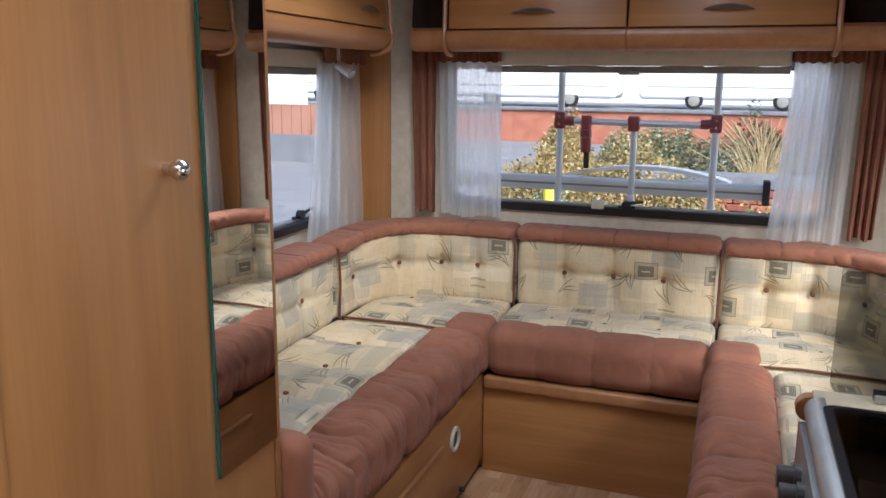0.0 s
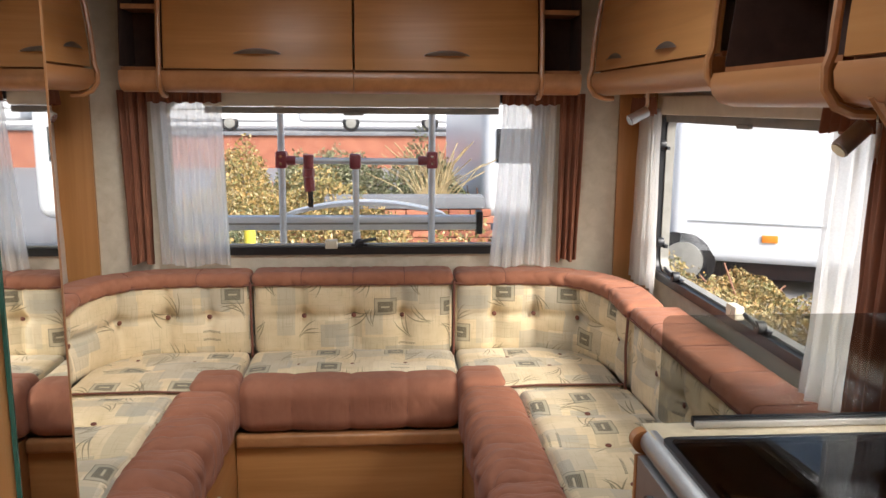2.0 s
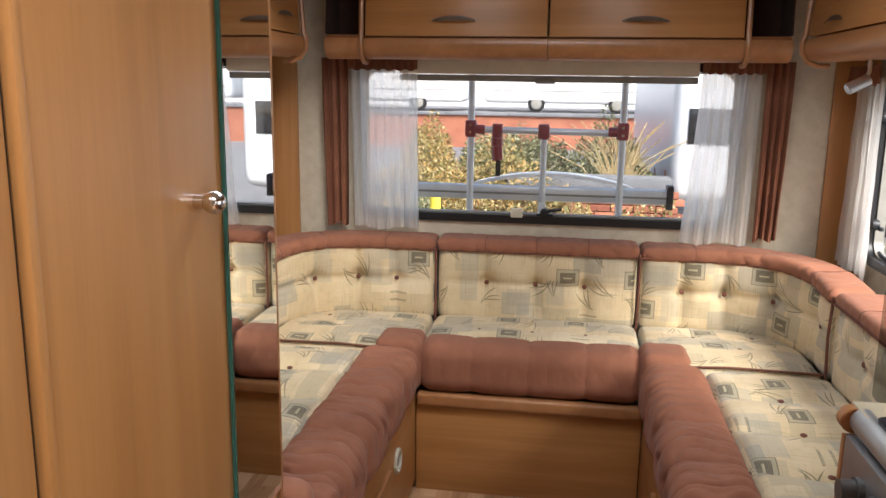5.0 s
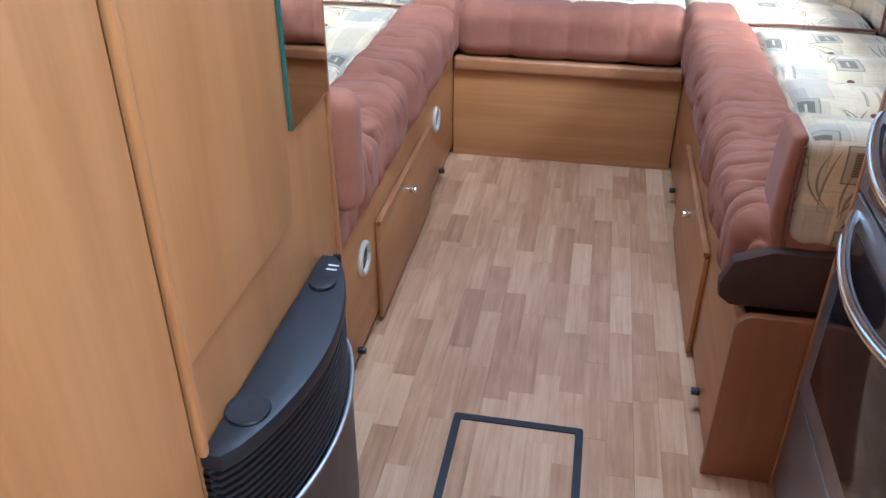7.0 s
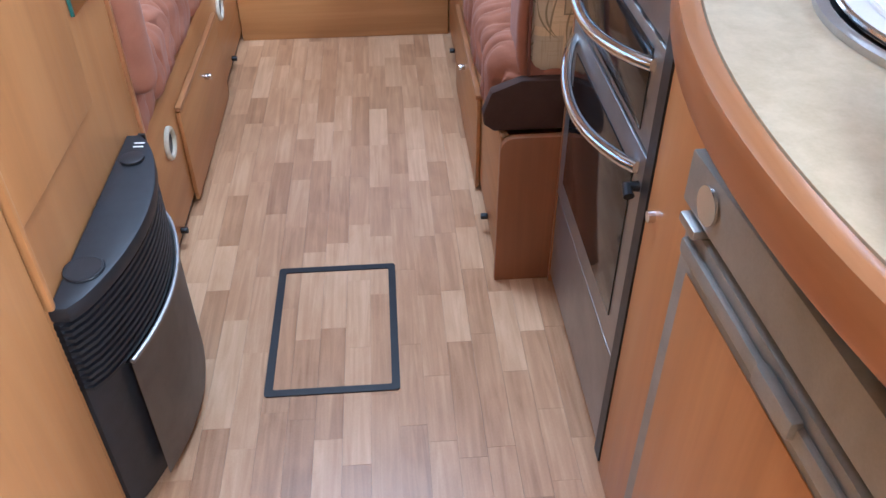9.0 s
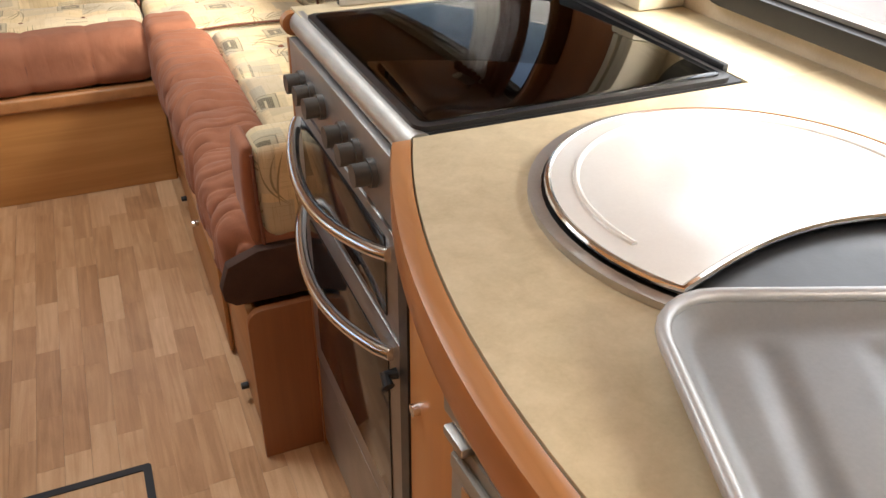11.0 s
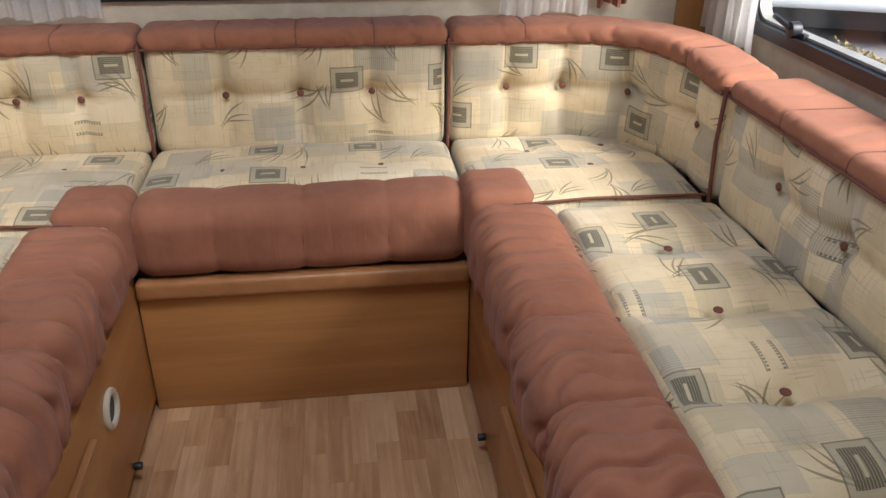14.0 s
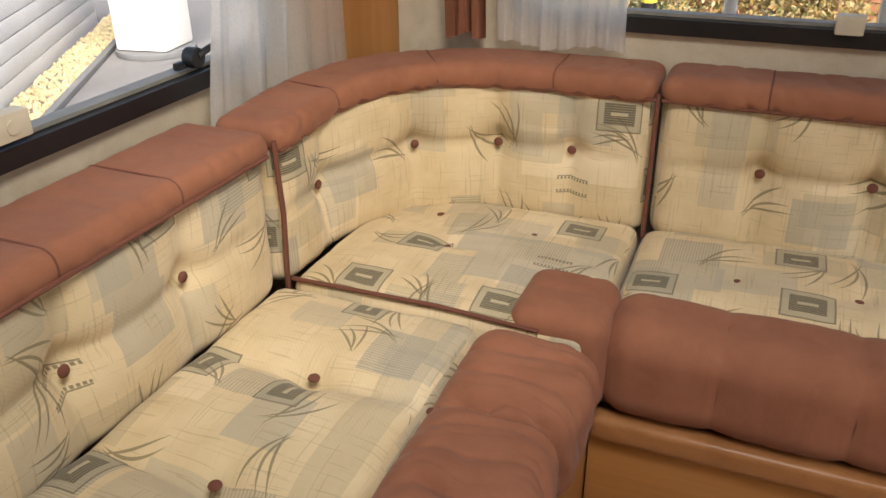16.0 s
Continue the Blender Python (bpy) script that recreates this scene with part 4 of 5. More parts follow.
def rib(to_world, a, label="slim rounded wooden rib between the lockers"):
    pts = [to_world(a, bow(z) - 0.006, z) for z in [ZC - 0.005 - 0.02 * k for k in range(23)]]
    pts += [to_world(a, d, z) for d, z in ((-0.014, 1.46), (-0.012, 1.43), (0.006, 1.404), (0.035, 1.393), (0.07, 1.392))]
    r = part("rib", tube_bm(pts, 0.0085, 8), wood_edge)
    tagged(r, label, "trim", "ribs between the lockers", "structure")


def north(a, d, z): return Vector((a, 2.845 + d, z))
def east(a, d, z): return Vector((0.605 + d, a, z))
def east_low(a, d, z): return Vector((0.605 + d, a, z - 0.035))
def west(a, d, z): return Vector((-0.985 - d, a, z))


LKL = "cherry wood overhead locker with a bowed door"
GR = "overhead lockers"
locker_run(north, Vector((1, 0, 0)), Vector((0, -1, 0)), [(-0.785, -0.177, 'door', [-0.484]), (-0.175, 0.433, 'door', [0.128])], 0.21, wood_x, LKL, GR)
locker_run(north, Vector((1, 0, 0)), Vector((0, -1, 0)), [(-0.92, -0.80, 'open', []), (0.45, 0.575, 'open', [])], 0.21, wood_x, LKL, GR)
locker_run(east, Vector((0, 1, 0)), Vector((-1, 0, 0)), [(1.83, 2.79, 'door', [2.119, 2.56])], 0.26, wood_y, LKL, GR, 1.51)
locker_run(east_low, Vector((0, 1, 0)), Vector((-1, 0, 0)), [(1.375, 1.81, 'open', []), (0.50, 1.345, 'door', [1.10]), (-0.2, 0.48, 'door', [0.14])], 0.26, wood_y, LKL, GR, 1.51)
locker_run(west, Vector((0, 1, 0)), Vector((1, 0, 0)), [(1.83, 2.79, 'door', [2.119, 2.65]), (1.30, 1.81, 'door', [1.5])], 0.26, wood_y, LKL, GR)
for a in (-0.793, 0.441):
    rib(north, a)
for w in (east, west):
    rib(w, 2.80)
    rib(w, 1.82)
rib(east_low, 1.36)

# partition between seating and kitchen, its edge swept to the wall
pts = [(WR - 0.001, 0.906), (0.775, 0.906), (0.775, 1.20), (0.765, 1.26), (0.735, 1.30), (0.69, 1.325), (0.65, 1.345), (0.62, 1.385), (0.66, 1.40), (WR - 0.001, 1.40)]
pt = thing("partition", "dark cherry wood partition behind the cooker with a swept edge", "partition", kind="structure")
part("board", prism_bm(pts, 1.262, 1.28, 1), wood_dark, pt)
part("edge_rib", tube_bm([(a - 0.004, 1.271, b) for a, b in pts[1:8]], 0.0095, 8), wood_edge, pt, "rounded wooden edge")


# spot lamps under the lockers
def spot(c, aim, label):
    s = thing("reading_lamp", label, "lamp", "reading lamps under the lockers")
    c, d = Vector(c), Vector(aim).normalized()
    part("shade", tube_bm([c, c + d * 0.012, c + d * 0.062], 0.017, 16), steel, s, "brushed metal cylinder shade")
    part("reflector", tube_bm([c + d * 0.0625, c + d * 0.065], 0.0145, 16), chrome, s, "bright reflector")
    part("arm", tube_bm([c + Vector((0, 0, 0.055)), c + Vector((0, 0, 0.02)), c + d * 0.015], 0.006, 8), chrome, s)


spot((0.73, 2.62, 1.352), (-1, -0.15, -0.5), "small brushed metal spot lamp under the locker")
spot((-1.11, 2.66, 1.352), (1, -0.15, -0.6), "small brushed metal spot lamp under the locker")
spot((0.76, 1.52, 1.335), (-0.8, -0.1, -0.7), "brushed metal spot lamp under the locker")


# ---- wardrobe, mirror, heater ----
FX = -0.515
wd = thing("wardrobe", "tall cherry wood wardrobe with a plain door and chrome knob", "wardrobe")
box("body", WL + 0.001, FX, -0.7, 1.235, 0.001, ZC - 0.002, wood_z, wd, 0.003)
dr = box("door", FX + 0.001, FX + 0.007, 0.7105, 1.048, 0.585, ZC - 0.02, wood_z, wd, 0.004)
box("door", FX + 0.001, FX + 0.006, -0.15, 0.690, 0.03, ZC - 0.02, wood_z, wd, 0.002)
# black strip draws the shadow line of the gap between the doors
box("door_seal", FX + 0.0005, FX + 0.0018, 0.691, 0.6965, 0.03, ZC - 0.02, rubber, wd, 0, "dark strip imitating the shade in the door gap")
box("door_bead", FX + 0.0005, FX + 0.014, 0.697, 0.7095, 0.463, ZC - 0.02, wood_z, wd, 0.005, "rounded wooden bead")
box("edge_strip", FX - 0.004, FX + 0.006, 1.2355, 1.247, 0.001, ZC - 0.003, wood_edge, wd, 0.004)
kb = part("knob", tube_bm([(FX + 0.007, 0.99, 1.187), (FX + 0.012, 0.99, 1.187), (FX + 0.020, 0.99, 1.187)], 0.0085, 20), chrome, dr, "round chrome knob")
bm = bmesh.new()
bmesh.ops.create_uvsphere(bm, u_segments=20, v_segments=12, radius=0.0135)
bm.transform(Matrix.Translation((FX + 0.029, 0.99, 1.187)))
part("knob_ball", bm, chrome, kb)
mr = thing("wall_mirror", "tall narrow mirror with a green glass edge on the wardrobe", "mirror")
box("glass", FX + 0.0025, FX + 0.0065, 1.077, 1.2345, 0.712, ZC - 0.03, mirror_mat, mr)
box("glass_edge", FX + 0.001, FX + 0.006, 1.0745, 1.0765, 0.712, ZC - 0.03, green_edge, mr, 0, "green glass edge")
box("backing", FX + 0.0005, FX + 0.0022, 1.077, 1.2345, 0.714, ZC - 0.03, black_plastic, mr)

ht = thing("gas_heater", "black and steel caravan heater with ribbed curved front", "heater")
Y0, Y1 = 0.705, 1.158


def heater_front(y, grow=0.0):
    t = (y - Y0) / (Y1 - Y0)
    return FX + 0.024 + 0.062 * math.sin(math.pi * min(1, max(0, t))) ** 0.7 + grow


def heater_outline(grow=0.0, n=22):
    ys = [Y0 + (Y1 - Y0) * k / n for k in range(n + 1)]
    return [(FX + 0.001, Y1), (FX + 0.001, Y0)] + [(heater_front(y, grow), y) for y in ys]


part("top_cover", prism_bm(heater_outline(0.002), 0.435, 0.462, 2, 0.007), charcoal, ht, "charcoal plastic top cover")
part("body", prism_bm(heater_outline(-0.016), 0.012, 0.434, 2), black_plastic, ht)
for k in range(11):
    z = 0.429 - 0.0122 * k
    part("grille_slat", prism_bm([(x - 0.003 if i > 1 else x, y) for i, (x, y) in enumerate(heater_outline(0.0))][2:] + [(heater_front(y) - 0.028, y) for y in [Y1 - (Y1 - Y0) * j / 22 for j in range(23)]], z - 0.006, z, 2), charcoal, ht)
bm = bmesh.new()
low = [[], [], []]
for k in range(25):
    y = Y0 + 0.06 + (Y1 - Y0 - 0.066) * k / 24
    top = 0.292
    for j, z in enumerate((0.018, top, top)):
        low[j].append(bm.verts.new((heater_front(y, 0.0 if j < 2 else -0.012), y, z)))
for j in range(2):
    for k in range(24):
        bm.faces.new((low[j][k], low[j][k + 1], low[j + 1][k + 1], low[j + 1][k]))
bmesh.ops.solidify(bm, geom=bm.faces[:], thickness=0.003)
part("front_panel", bm, dark_steel, ht, "grey steel front panel")
part("trim_strip", tube_bm([(heater_front(Y0 + 0.06 + (Y1 - Y0 - 0.066) * k / 24, 0.002), Y0 + 0.06 + (Y1 - Y0 - 0.066) * k / 24, 0.295) for k in range(25)], 0.0045, 8), steel, ht, "bright trim strip")
part("dial", disc_bm((-0.487, 0.785, 0), 2, 0.024, 0.4625, 0.466, 24), black_plastic, ht, "round dark control dial")
part("dial_ring", tube_bm([(-0.487 + 0.026 * math.cos(a * math.pi / 12), 0.785 + 0.026 * math.sin(a * math.pi / 12), 0.4635) for a in range(24)], 0.003, 6, True), charcoal, ht)
part("dial", disc_bm((-0.484, 1.072, 0), 2, 0.020, 0.4625, 0.468, 24, 0.002), black_plastic, ht, "round dark control dial")
for dy in (-0.006, 0.006):
    box("mark", -0.492, -0.475, 1.120 + dy - 0.0015, 1.120 + dy + 0.0015, 0.4622, 0.4632, white_plastic, ht, 0, "pale printed mark")
box("side_plate", heater_front(Y1) - 0.004, heater_front(Y1) + 0.008, Y1 + 0.001, Y1 + 0.006, 0.02, 0.46, black_plastic, ht)


# ---- kitchen: cooker, worktop, sink, fridge ----
CF = 0.287
ck = thing("cooker", "steel caravan cooker with black glass doors and bowed handles", "cooker")
YA, YC = 0.748, 1.232
box("body", CF + 0.016, 0.7355, YA + 0.006, YC - 0.002, 0.02, 0.845, black_plastic, ck)
part("top_rim", ring_bm(round_rect(CF + 0.016, 0.7355, YA + 0.006, 1.1985, 0.004), round_rect(CF + 0.03, 0.711, YA + 0.02, 1.184, 0.004), 0.8455, 0.9034, 2), black_plastic, ck, "black rim round the hob")
box("drawer", CF, CF + 0.015, YA + 0.012, YC - 0.004, 0.03, 0.238, dark_steel, ck, 0.003, "grey steel drawer front")
od = box("oven_door", CF - 0.002, CF + 0.015, YA + 0.012, YC - 0.004, 0.246, 0.618, dark_steel, ck, 0.003, "steel framed oven door")
box("door_glass", CF - 0.0045, CF - 0.002, YA + 0.055, YC - 0.05, 0.30, 0.575, oven_glass, od, 0.001, "smoked glass")
gd = box("grill_door", CF - 0.002, CF + 0.015, YA + 0.012, YC - 0.004, 0.626, 0.772, dark_steel, ck, 0.003, "steel framed grill door")
box("door_glass", CF - 0.0045, CF - 0.002, YA + 0.055, YC - 0.05, 0.64, 0.757, oven_glass, gd, 0.001, "smoked glass")
box("side_gap", CF - 0.004, CF + 0.014, YA - 0.018, YA + 0.010, 0.02, 0.865, black_plastic, ck)
box("control_panel", CF - 0.001, CF + 0.015, YA + 0.006, YC - 0.002, 0.776, 0.868, dark_steel, ck, 0.003, "steel control panel")
part("front_rail", tube_bm([(CF + 0.021, YA + 0.002 + (YC - YA - 0.004) * k / 10, 0.887) for k in range(11)], 0.0185, 18), steel, ck, "rounded brushed steel rail")
for door, z in ((od, 0.592), (gd, 0.742)):
    pts = [(CF - 0.004 - 0.045 * math.sin(math.pi * k / 20) ** 0.75, 0.785 + 0.42 * k / 20, z - 0.022 * math.sin(math.pi * k / 20)) for k in range(21)]
    part("handle", tube_bm(pts, 0.0095, 12), chrome, door, "bowed chrome handle")
for y in (1.155, 1.105, 1.055, 0.955, 0.898, 0.84):
    kn = part("knob", tube_bm([(CF - 0.001, y, 0.823), (CF - 0.009, y, 0.823)], 0.018, 18), grey_knob, ck, "grey round control knob")
    part("grip", tube_bm([(CF - 0.0092, y, 0.823), (CF - 0.013, y, 0.823), (CF - 0.026, y, 0.823), (CF - 0.028, y, 0.823)], 0.0145, 14), grey_knob, kn)
part("drain_tap", tube_bm([(CF - 0.002, 0.775, 0.568), (CF - 0.018, 0.775, 0.568), (CF - 0.018, 0.76, 0.562)], 0.008, 10), black_plastic, ck)
hob = thing("hob_lid", "black glass hob surface with a dark border", "hob")
lid = part("glass", prism_bm(round_rect(0.316, 0.712, 0.765, 1.185, 0.012), 0.9065, 0.912, 2, 0.002), hob_glass, hob, "smoked glass lid")
lid.visible_shadow = False
part("seal", ring_bm(round_rect(0.306, 0.722, 0.755, 1.195, 0.016), round_rect(0.3165, 0.7115, 0.7655, 1.1845, 0.012), 0.9035, 0.910, 2), rubber, hob, "black rubber border")
burners = thing("gas_hob", "black enamel gas hob with pan supports under its lid", "hob")
box("tray", 0.318, 0.71, 0.77, 1.183, 0.846, 0.851, black_plastic, burners, 0.002, "black enamel tray")
for bx, by, rr in ((0.42, 0.875, 0.036), (0.42, 1.075, 0.028), (0.61, 0.875, 0.028), (0.61, 1.075, 0.042)):
    b = part("burner", disc_bm((bx, by, 0), 2, rr, 0.8515, 0.864, 24, 0.003), steel, burners, "steel burner ring")
    part("burner_cap", disc_bm((bx, by, 0), 2, rr * 0.72, 0.8645, 0.871, 24, 0.002), black_plastic, b, "black burner cap")
for by in (0.875, 1.075):
    sup = part("pan_support", tube_bm([(px, py, 0.889) for px, py in round_rect(0.327, 0.703, by - 0.09, by + 0.09, 0.02, 4)], 0.0034, 6, True), steel, burners, "wire pan support")
    for bx in (0.42, 0.61):
        for ax, ay in ((1, 0), (-1, 0), (0, 1), (0, -1)):
            part("finger", tube_bm([(bx + ax * 0.022, by + ay * 0.022, 0.891), (bx + ax * 0.09, by + ay * 0.088, 0.891)], 0.003, 6), steel, sup)
    for fx, fy in ((0.335, by - 0.085), (0.695, by - 0.085), (0.335, by + 0.085), (0.695, by + 0.085)):
        part("foot", tube_bm([(fx, fy, 0.8512), (fx, fy, 0.888)], 0.003, 6), steel, sup)
part("hinge_bar", box_bm(0.724, 0.733, 0.78, 1.18, 0.9048, 0.917, 0.003), black_plastic, hob, "black hinge bar")
sg = thing("glass_splashback", "upright smoked glass screen in a metal strip beside the cooker", "glass screen")
pane = part("glass", prism_bm(round_rect(0.318, 0.79, 0.912, 1.073, 0.012), 1.238, 1.243, 1), smoked, sg, "smoked glass")
pane.visible_shadow = False
box("channel", 0.37, 0.745, 1.231, 1.237, 0.9055, 0.916, steel, sg, 0.0015, "bright metal strip")
box("rubber_foot", 0.37, 0.745, 1.2375, 1.249, 0.9055, 0.919, rubber, sg, 0.001, "black rubber foot strip")


def front_edge(y):
    return 0.189 + 0.52 * (y - 0.34) ** 2


wt = thing("worktop", "sand-coloured laminate worktop with a curved wooden front edge", "worktop")
ys = [YA - 0.003 - (YA + 0.12) * k / 30 for k in range(31)]
edge = [(front_edge(y) + 0.024, y) for y in ys]
part("surface", prism_bm(edge + [(WR - 0.001, ys[-1]), (WR - 0.001, YA - 0.003)], 0.872, 0.905, 2, 0.001), worktop_mat, wt)
part("lipping", prism_bm([(front_edge(y), y) for y in ys] + [(front_edge(y) + 0.0235, y) for y in reversed(ys)], 0.862, 0.906, 2, 0.007), wood_edge, wt, "rounded orange wood edge")
part("far_strip", box_bm(0.30, WR - 0.001, 1.1995, 1.2605, 0.875, 0.9045, 0.002), worktop_mat, wt)
part("back_strip", box_bm(0.737, WR - 0.001, YA - 0.002, 1.199, 0.875, 0.9045, 0.002), worktop_mat, wt)
part("end_cap", tube_bm([(0.297, 1.234, 0.885), (0.297, 1.252, 0.885)], 0.0175, 16), wood_edge, wt, "rounded wooden end cap")

sk = thing("sink", "round steel sink with a white lid cut open on one side", "sink")
SX, SY, SR = 0.532, 0.502, 0.204
circle = [(SX + SR * math.cos(2 * math.pi * k / 64), SY + SR * math.sin(2 * math.pi * k / 64)) for k in range(64)]
inner = [(SX + (SR - 0.012) * math.cos(2 * math.pi * k / 64), SY + (SR - 0.012) * math.sin(2 * math.pi * k / 64)) for k in range(64)]
part("rim", ring_bm(circle, inner, 0.9055, 0.912, 2), steel, sk, "steel rim")
# no hollow here: a black disc carries the shade of the bowl's depth
part("bowl", disc_bm((SX, SY, 0), 2, SR - 0.0125, 0.9052, 0.9075, 48), rubber, sk, "flat black disc, the bowl's inner shade put into its colour")
lid_pts = []
for k in range(65):
    th = math.radians(-32) + math.radians(244) * k / 64
    lid_pts.append((SX + (SR - 0.018) * math.cos(th), SY + (SR - 0.018) * math.sin(th)))
a, b = lid_pts[-1], lid_pts[0]
for k in range(1, 14):
    f = k / 14
    lid_pts.append((a[0] + (b[0] - a[0]) * f, a[1] + (b[1] - a[1]) * f + 0.035 * math.sin(math.pi * f)))
part("lid", prism_bm(lid_pts, 0.911, 0.919, 2, 0.003), lid_white, sk, "white lid")
part("lid_ridge", tube_bm([(SX + 0.93 * (x - SX) * 0.93, SY + 0.93 * (y - SY) * 0.93, 0.9185) for x, y in lid_pts[6:60]], 0.0035, 8), lid_white, sk)
part("lid_edge", tube_bm([(x, y, 0.9165) for x, y in lid_pts], 0.0035, 8, True), chrome, sk, "shiny lid edge")

# draining tray, lying askew across the sink's edge
tr = thing("draining_tray", "silver ribbed draining tray lying on the worktop", "tray")
TU, TV, T0 = Vector((0.93, -0.367)), Vector((-0.334, -0.942)), Vector((0.327, 0.388))


def tray_at(u, v, z):
    p = T0 + TU * u + TV * v
    return Vector((p.x, p.y, 0.921 + z - 0.035 * v))


TL, TW = 0.46, 0.295
bm = bmesh.new()
n1, n2 = 130, 44
rows = []
for i in range(n1 + 1):
    row = []
    for j in range(n2 + 1):
        u, v = TL * i / n1, TW * j / n2
        e = min(u, TL - u, v, TW - v)
        cu, cv = max(0, 0.05 - min(u, TL - u)), max(0, 0.05 - min(v, TW - v))
        if cu and cv:
            e = 0.05 - math.hypot(cu, cv)
        rise = 0.014 * max(0.0, 1 - max(e, 0) / 0.022) ** 1.5
        ribs = 0.0032 * max(0.0, math.cos((u + 0.12 * v) * 2 * math.pi / 0.075)) ** 2 if e > 0.035 else 0.0
        q = tray_at(u, v, rise - ribs)
        if cu and cv and e < 0:
            k = 0.05 / math.hypot(cu, cv)
            uu = (0.05 - cu * k) if u < TL / 2 else TL - (0.05 - cu * k)
            vv = (0.05 - cv * k) if v < TW / 2 else TW - (0.05 - cv * k)
            q = tray_at(uu, vv, rise)
        row.append(bm.verts.new(q))
    rows.append(row)
for i in range(n1):
    for j in range(n2):
        bm.faces.new((rows[i][j], rows[i + 1][j], rows[i + 1][j + 1], rows[i][j + 1]))
bmesh.ops.solidify(bm, geom=bm.faces[:], thickness=0.003)
bmesh.ops.recalc_face_normals(bm, faces=bm.faces)
part("plate", bm, tray_grey, tr)
rim_pts = []
for (a, b), s in zip(((TL - 0.05, TW - 0.05), (0.05, TW - 0.05), (0.05, 0.05), (TL - 0.05, 0.05)), range(4)):
    for k in range(7):
        th = math.pi / 2 * (s + k / 6)
        rim_pts.append(tray_at(a + 0.05 * math.cos(th), b + 0.05 * math.sin(th), 0.014))
part("rim", tube_bm(rim_pts, 0.0052, 10, True), tray_grey, tr, "rolled silver rim")

kc = thing("kitchen_cabinet", "cherry wood kitchen cabinet with a small chrome knob", "cabinet")
box("side_panel", 0.285, 0.304, 0.585, YA - 0.020, 0.001, 0.861, wood_z, kc, 0.002)
box("carcass", 0.305, WR - 0.002, -0.12, YA - 0.020, 0.001, 0.871, wood_z, kc)
part("knob", tube_bm([(0.287, 0.70, 0.572), (0.280, 0.70, 0.572), (0.276, 0.70, 0.572)], 0.008, 14), chrome, kc, "small chrome knob")
box("end_board", 0.286, WR - 0.1, 1.2335, 1.2445, 0.001, 0.864, wood_edge, kc, 0.002, "wooden end board beside the cooker")
fr = thing("fridge", "built-in fridge with a wood-faced door in a grey frame", "fridge")
box("housing", 0.289, 0.304, -0.02, 0.583, 0.03, 0.852, grey_metal, fr, 0.002)
dr = box("door", 0.266, 0.287, -0.01, 0.563, 0.06, 0.672, grey_metal, fr, 0.005, "grey metal door frame")
box("door_panel", 0.2635, 0.2655, 0.018, 0.535, 0.085, 0.618, wood_z, dr, 0.001, "orange wood door panel")
box("track", 0.256, 0.265, 0.0, 0.548, 0.640, 0.660, grey_metal, dr, 0.004, "pale metal rail")
box("latch", 0.249, 0.262, 0.285, 0.355, 0.645, 0.668, grey_metal, dr, 0.004, "grey sliding latch")
box("hinge", 0.255, 0.276, 0.522, 0.562, 0.672, 0.684, steel, dr, 0.003)
box("header", 0.262, 0.287, -0.01, 0.575, 0.690, 0.752, grey_metal, fr, 0.003, "grey metal header panel")
part("badge", tube_bm([(0.2605, 0.515, 0.722), (0.257, 0.515, 0.722)], 0.021, 24), chrome, fr, "round shiny badge")
# black strip paints the shade in the gap between header and worktop
box("header_gap_shade", 0.272, 0.287, -0.01, 0.575, 0.756, 0.850, black_plastic, fr, 0.002, "black strip standing in for the shaded gap over the header")

fr.matrix_world = Matrix.Translation((0.266, 0.57, 0)) @ pose(0, 0, 0, 0, 0, 3.2) @ Matrix.Translation((-0.266, -0.57, 0))

# pleated blind beside the kitchen window
pb = thing("pleated_blind", "cream pleated blind stack beside the kitchen window", "blind")
for k in range(3):
    box("pleat", 0.786 + 0.004 * (k % 2), 0.866, 1.045 + 0.020 * k, 1.061 + 0.020 * k, 0.935, 1.40, cream_plastic, pb, 0.003)
box("end_cap", 0.783, 0.868, 1.043, 1.105, 0.906, 0.934, cream_plastic, pb, 0.004)
tagged(box("side_trim", 0.80, WR - 0.001, 1.115, 1.2605, 0.906, 1.40, wood_dark), "upright wooden panel behind the cooker", "trim", kind="structure")

# floor hatch frame and floor dots
fh = thing("floor_hatch", "dark grey rectangular hatch frame let into the floor", "hatch")
part("frame", ring_bm(round_rect(-0.318, -0.055, 0.938, 1.322, 0.008), round_rect(-0.302, -0.071, 0.954, 1.306, 0.004), -0.002, 0.003, 2), charcoal, fh)


# ---- outside ----
G = -0.62
gb = bmesh.new()
bmesh.ops.create_grid(gb, x_segments=8, y_segments=8, size=600)
bmesh.ops.translate(gb, vec=(0, 0, G), verts=gb.verts)
tagged(part("ground", gb, asphalt), "pale grey asphalt yard", "ground", kind="structure")


def vehicle_body(t, x0, x1, y0, y1, z0, z1, mat, r=0.25):
    return box("body", x0, x1, y0, y1, z0, z1, mat, t, r, "", 4)


def wheel(t, c, axis, r):
    lo, hi = c[axis] - 0.1, c[axis] + 0.1
    w = part("wheel", disc_bm(c, axis, r, lo, hi, 28, 0.03), rubber, t, "black tyre")
    part("rim", disc_bm(c, axis, r * 0.62, lo - 0.012, hi + 0.012, 24, 0.01), grey_metal, w, "grey wheel rim")
    return w


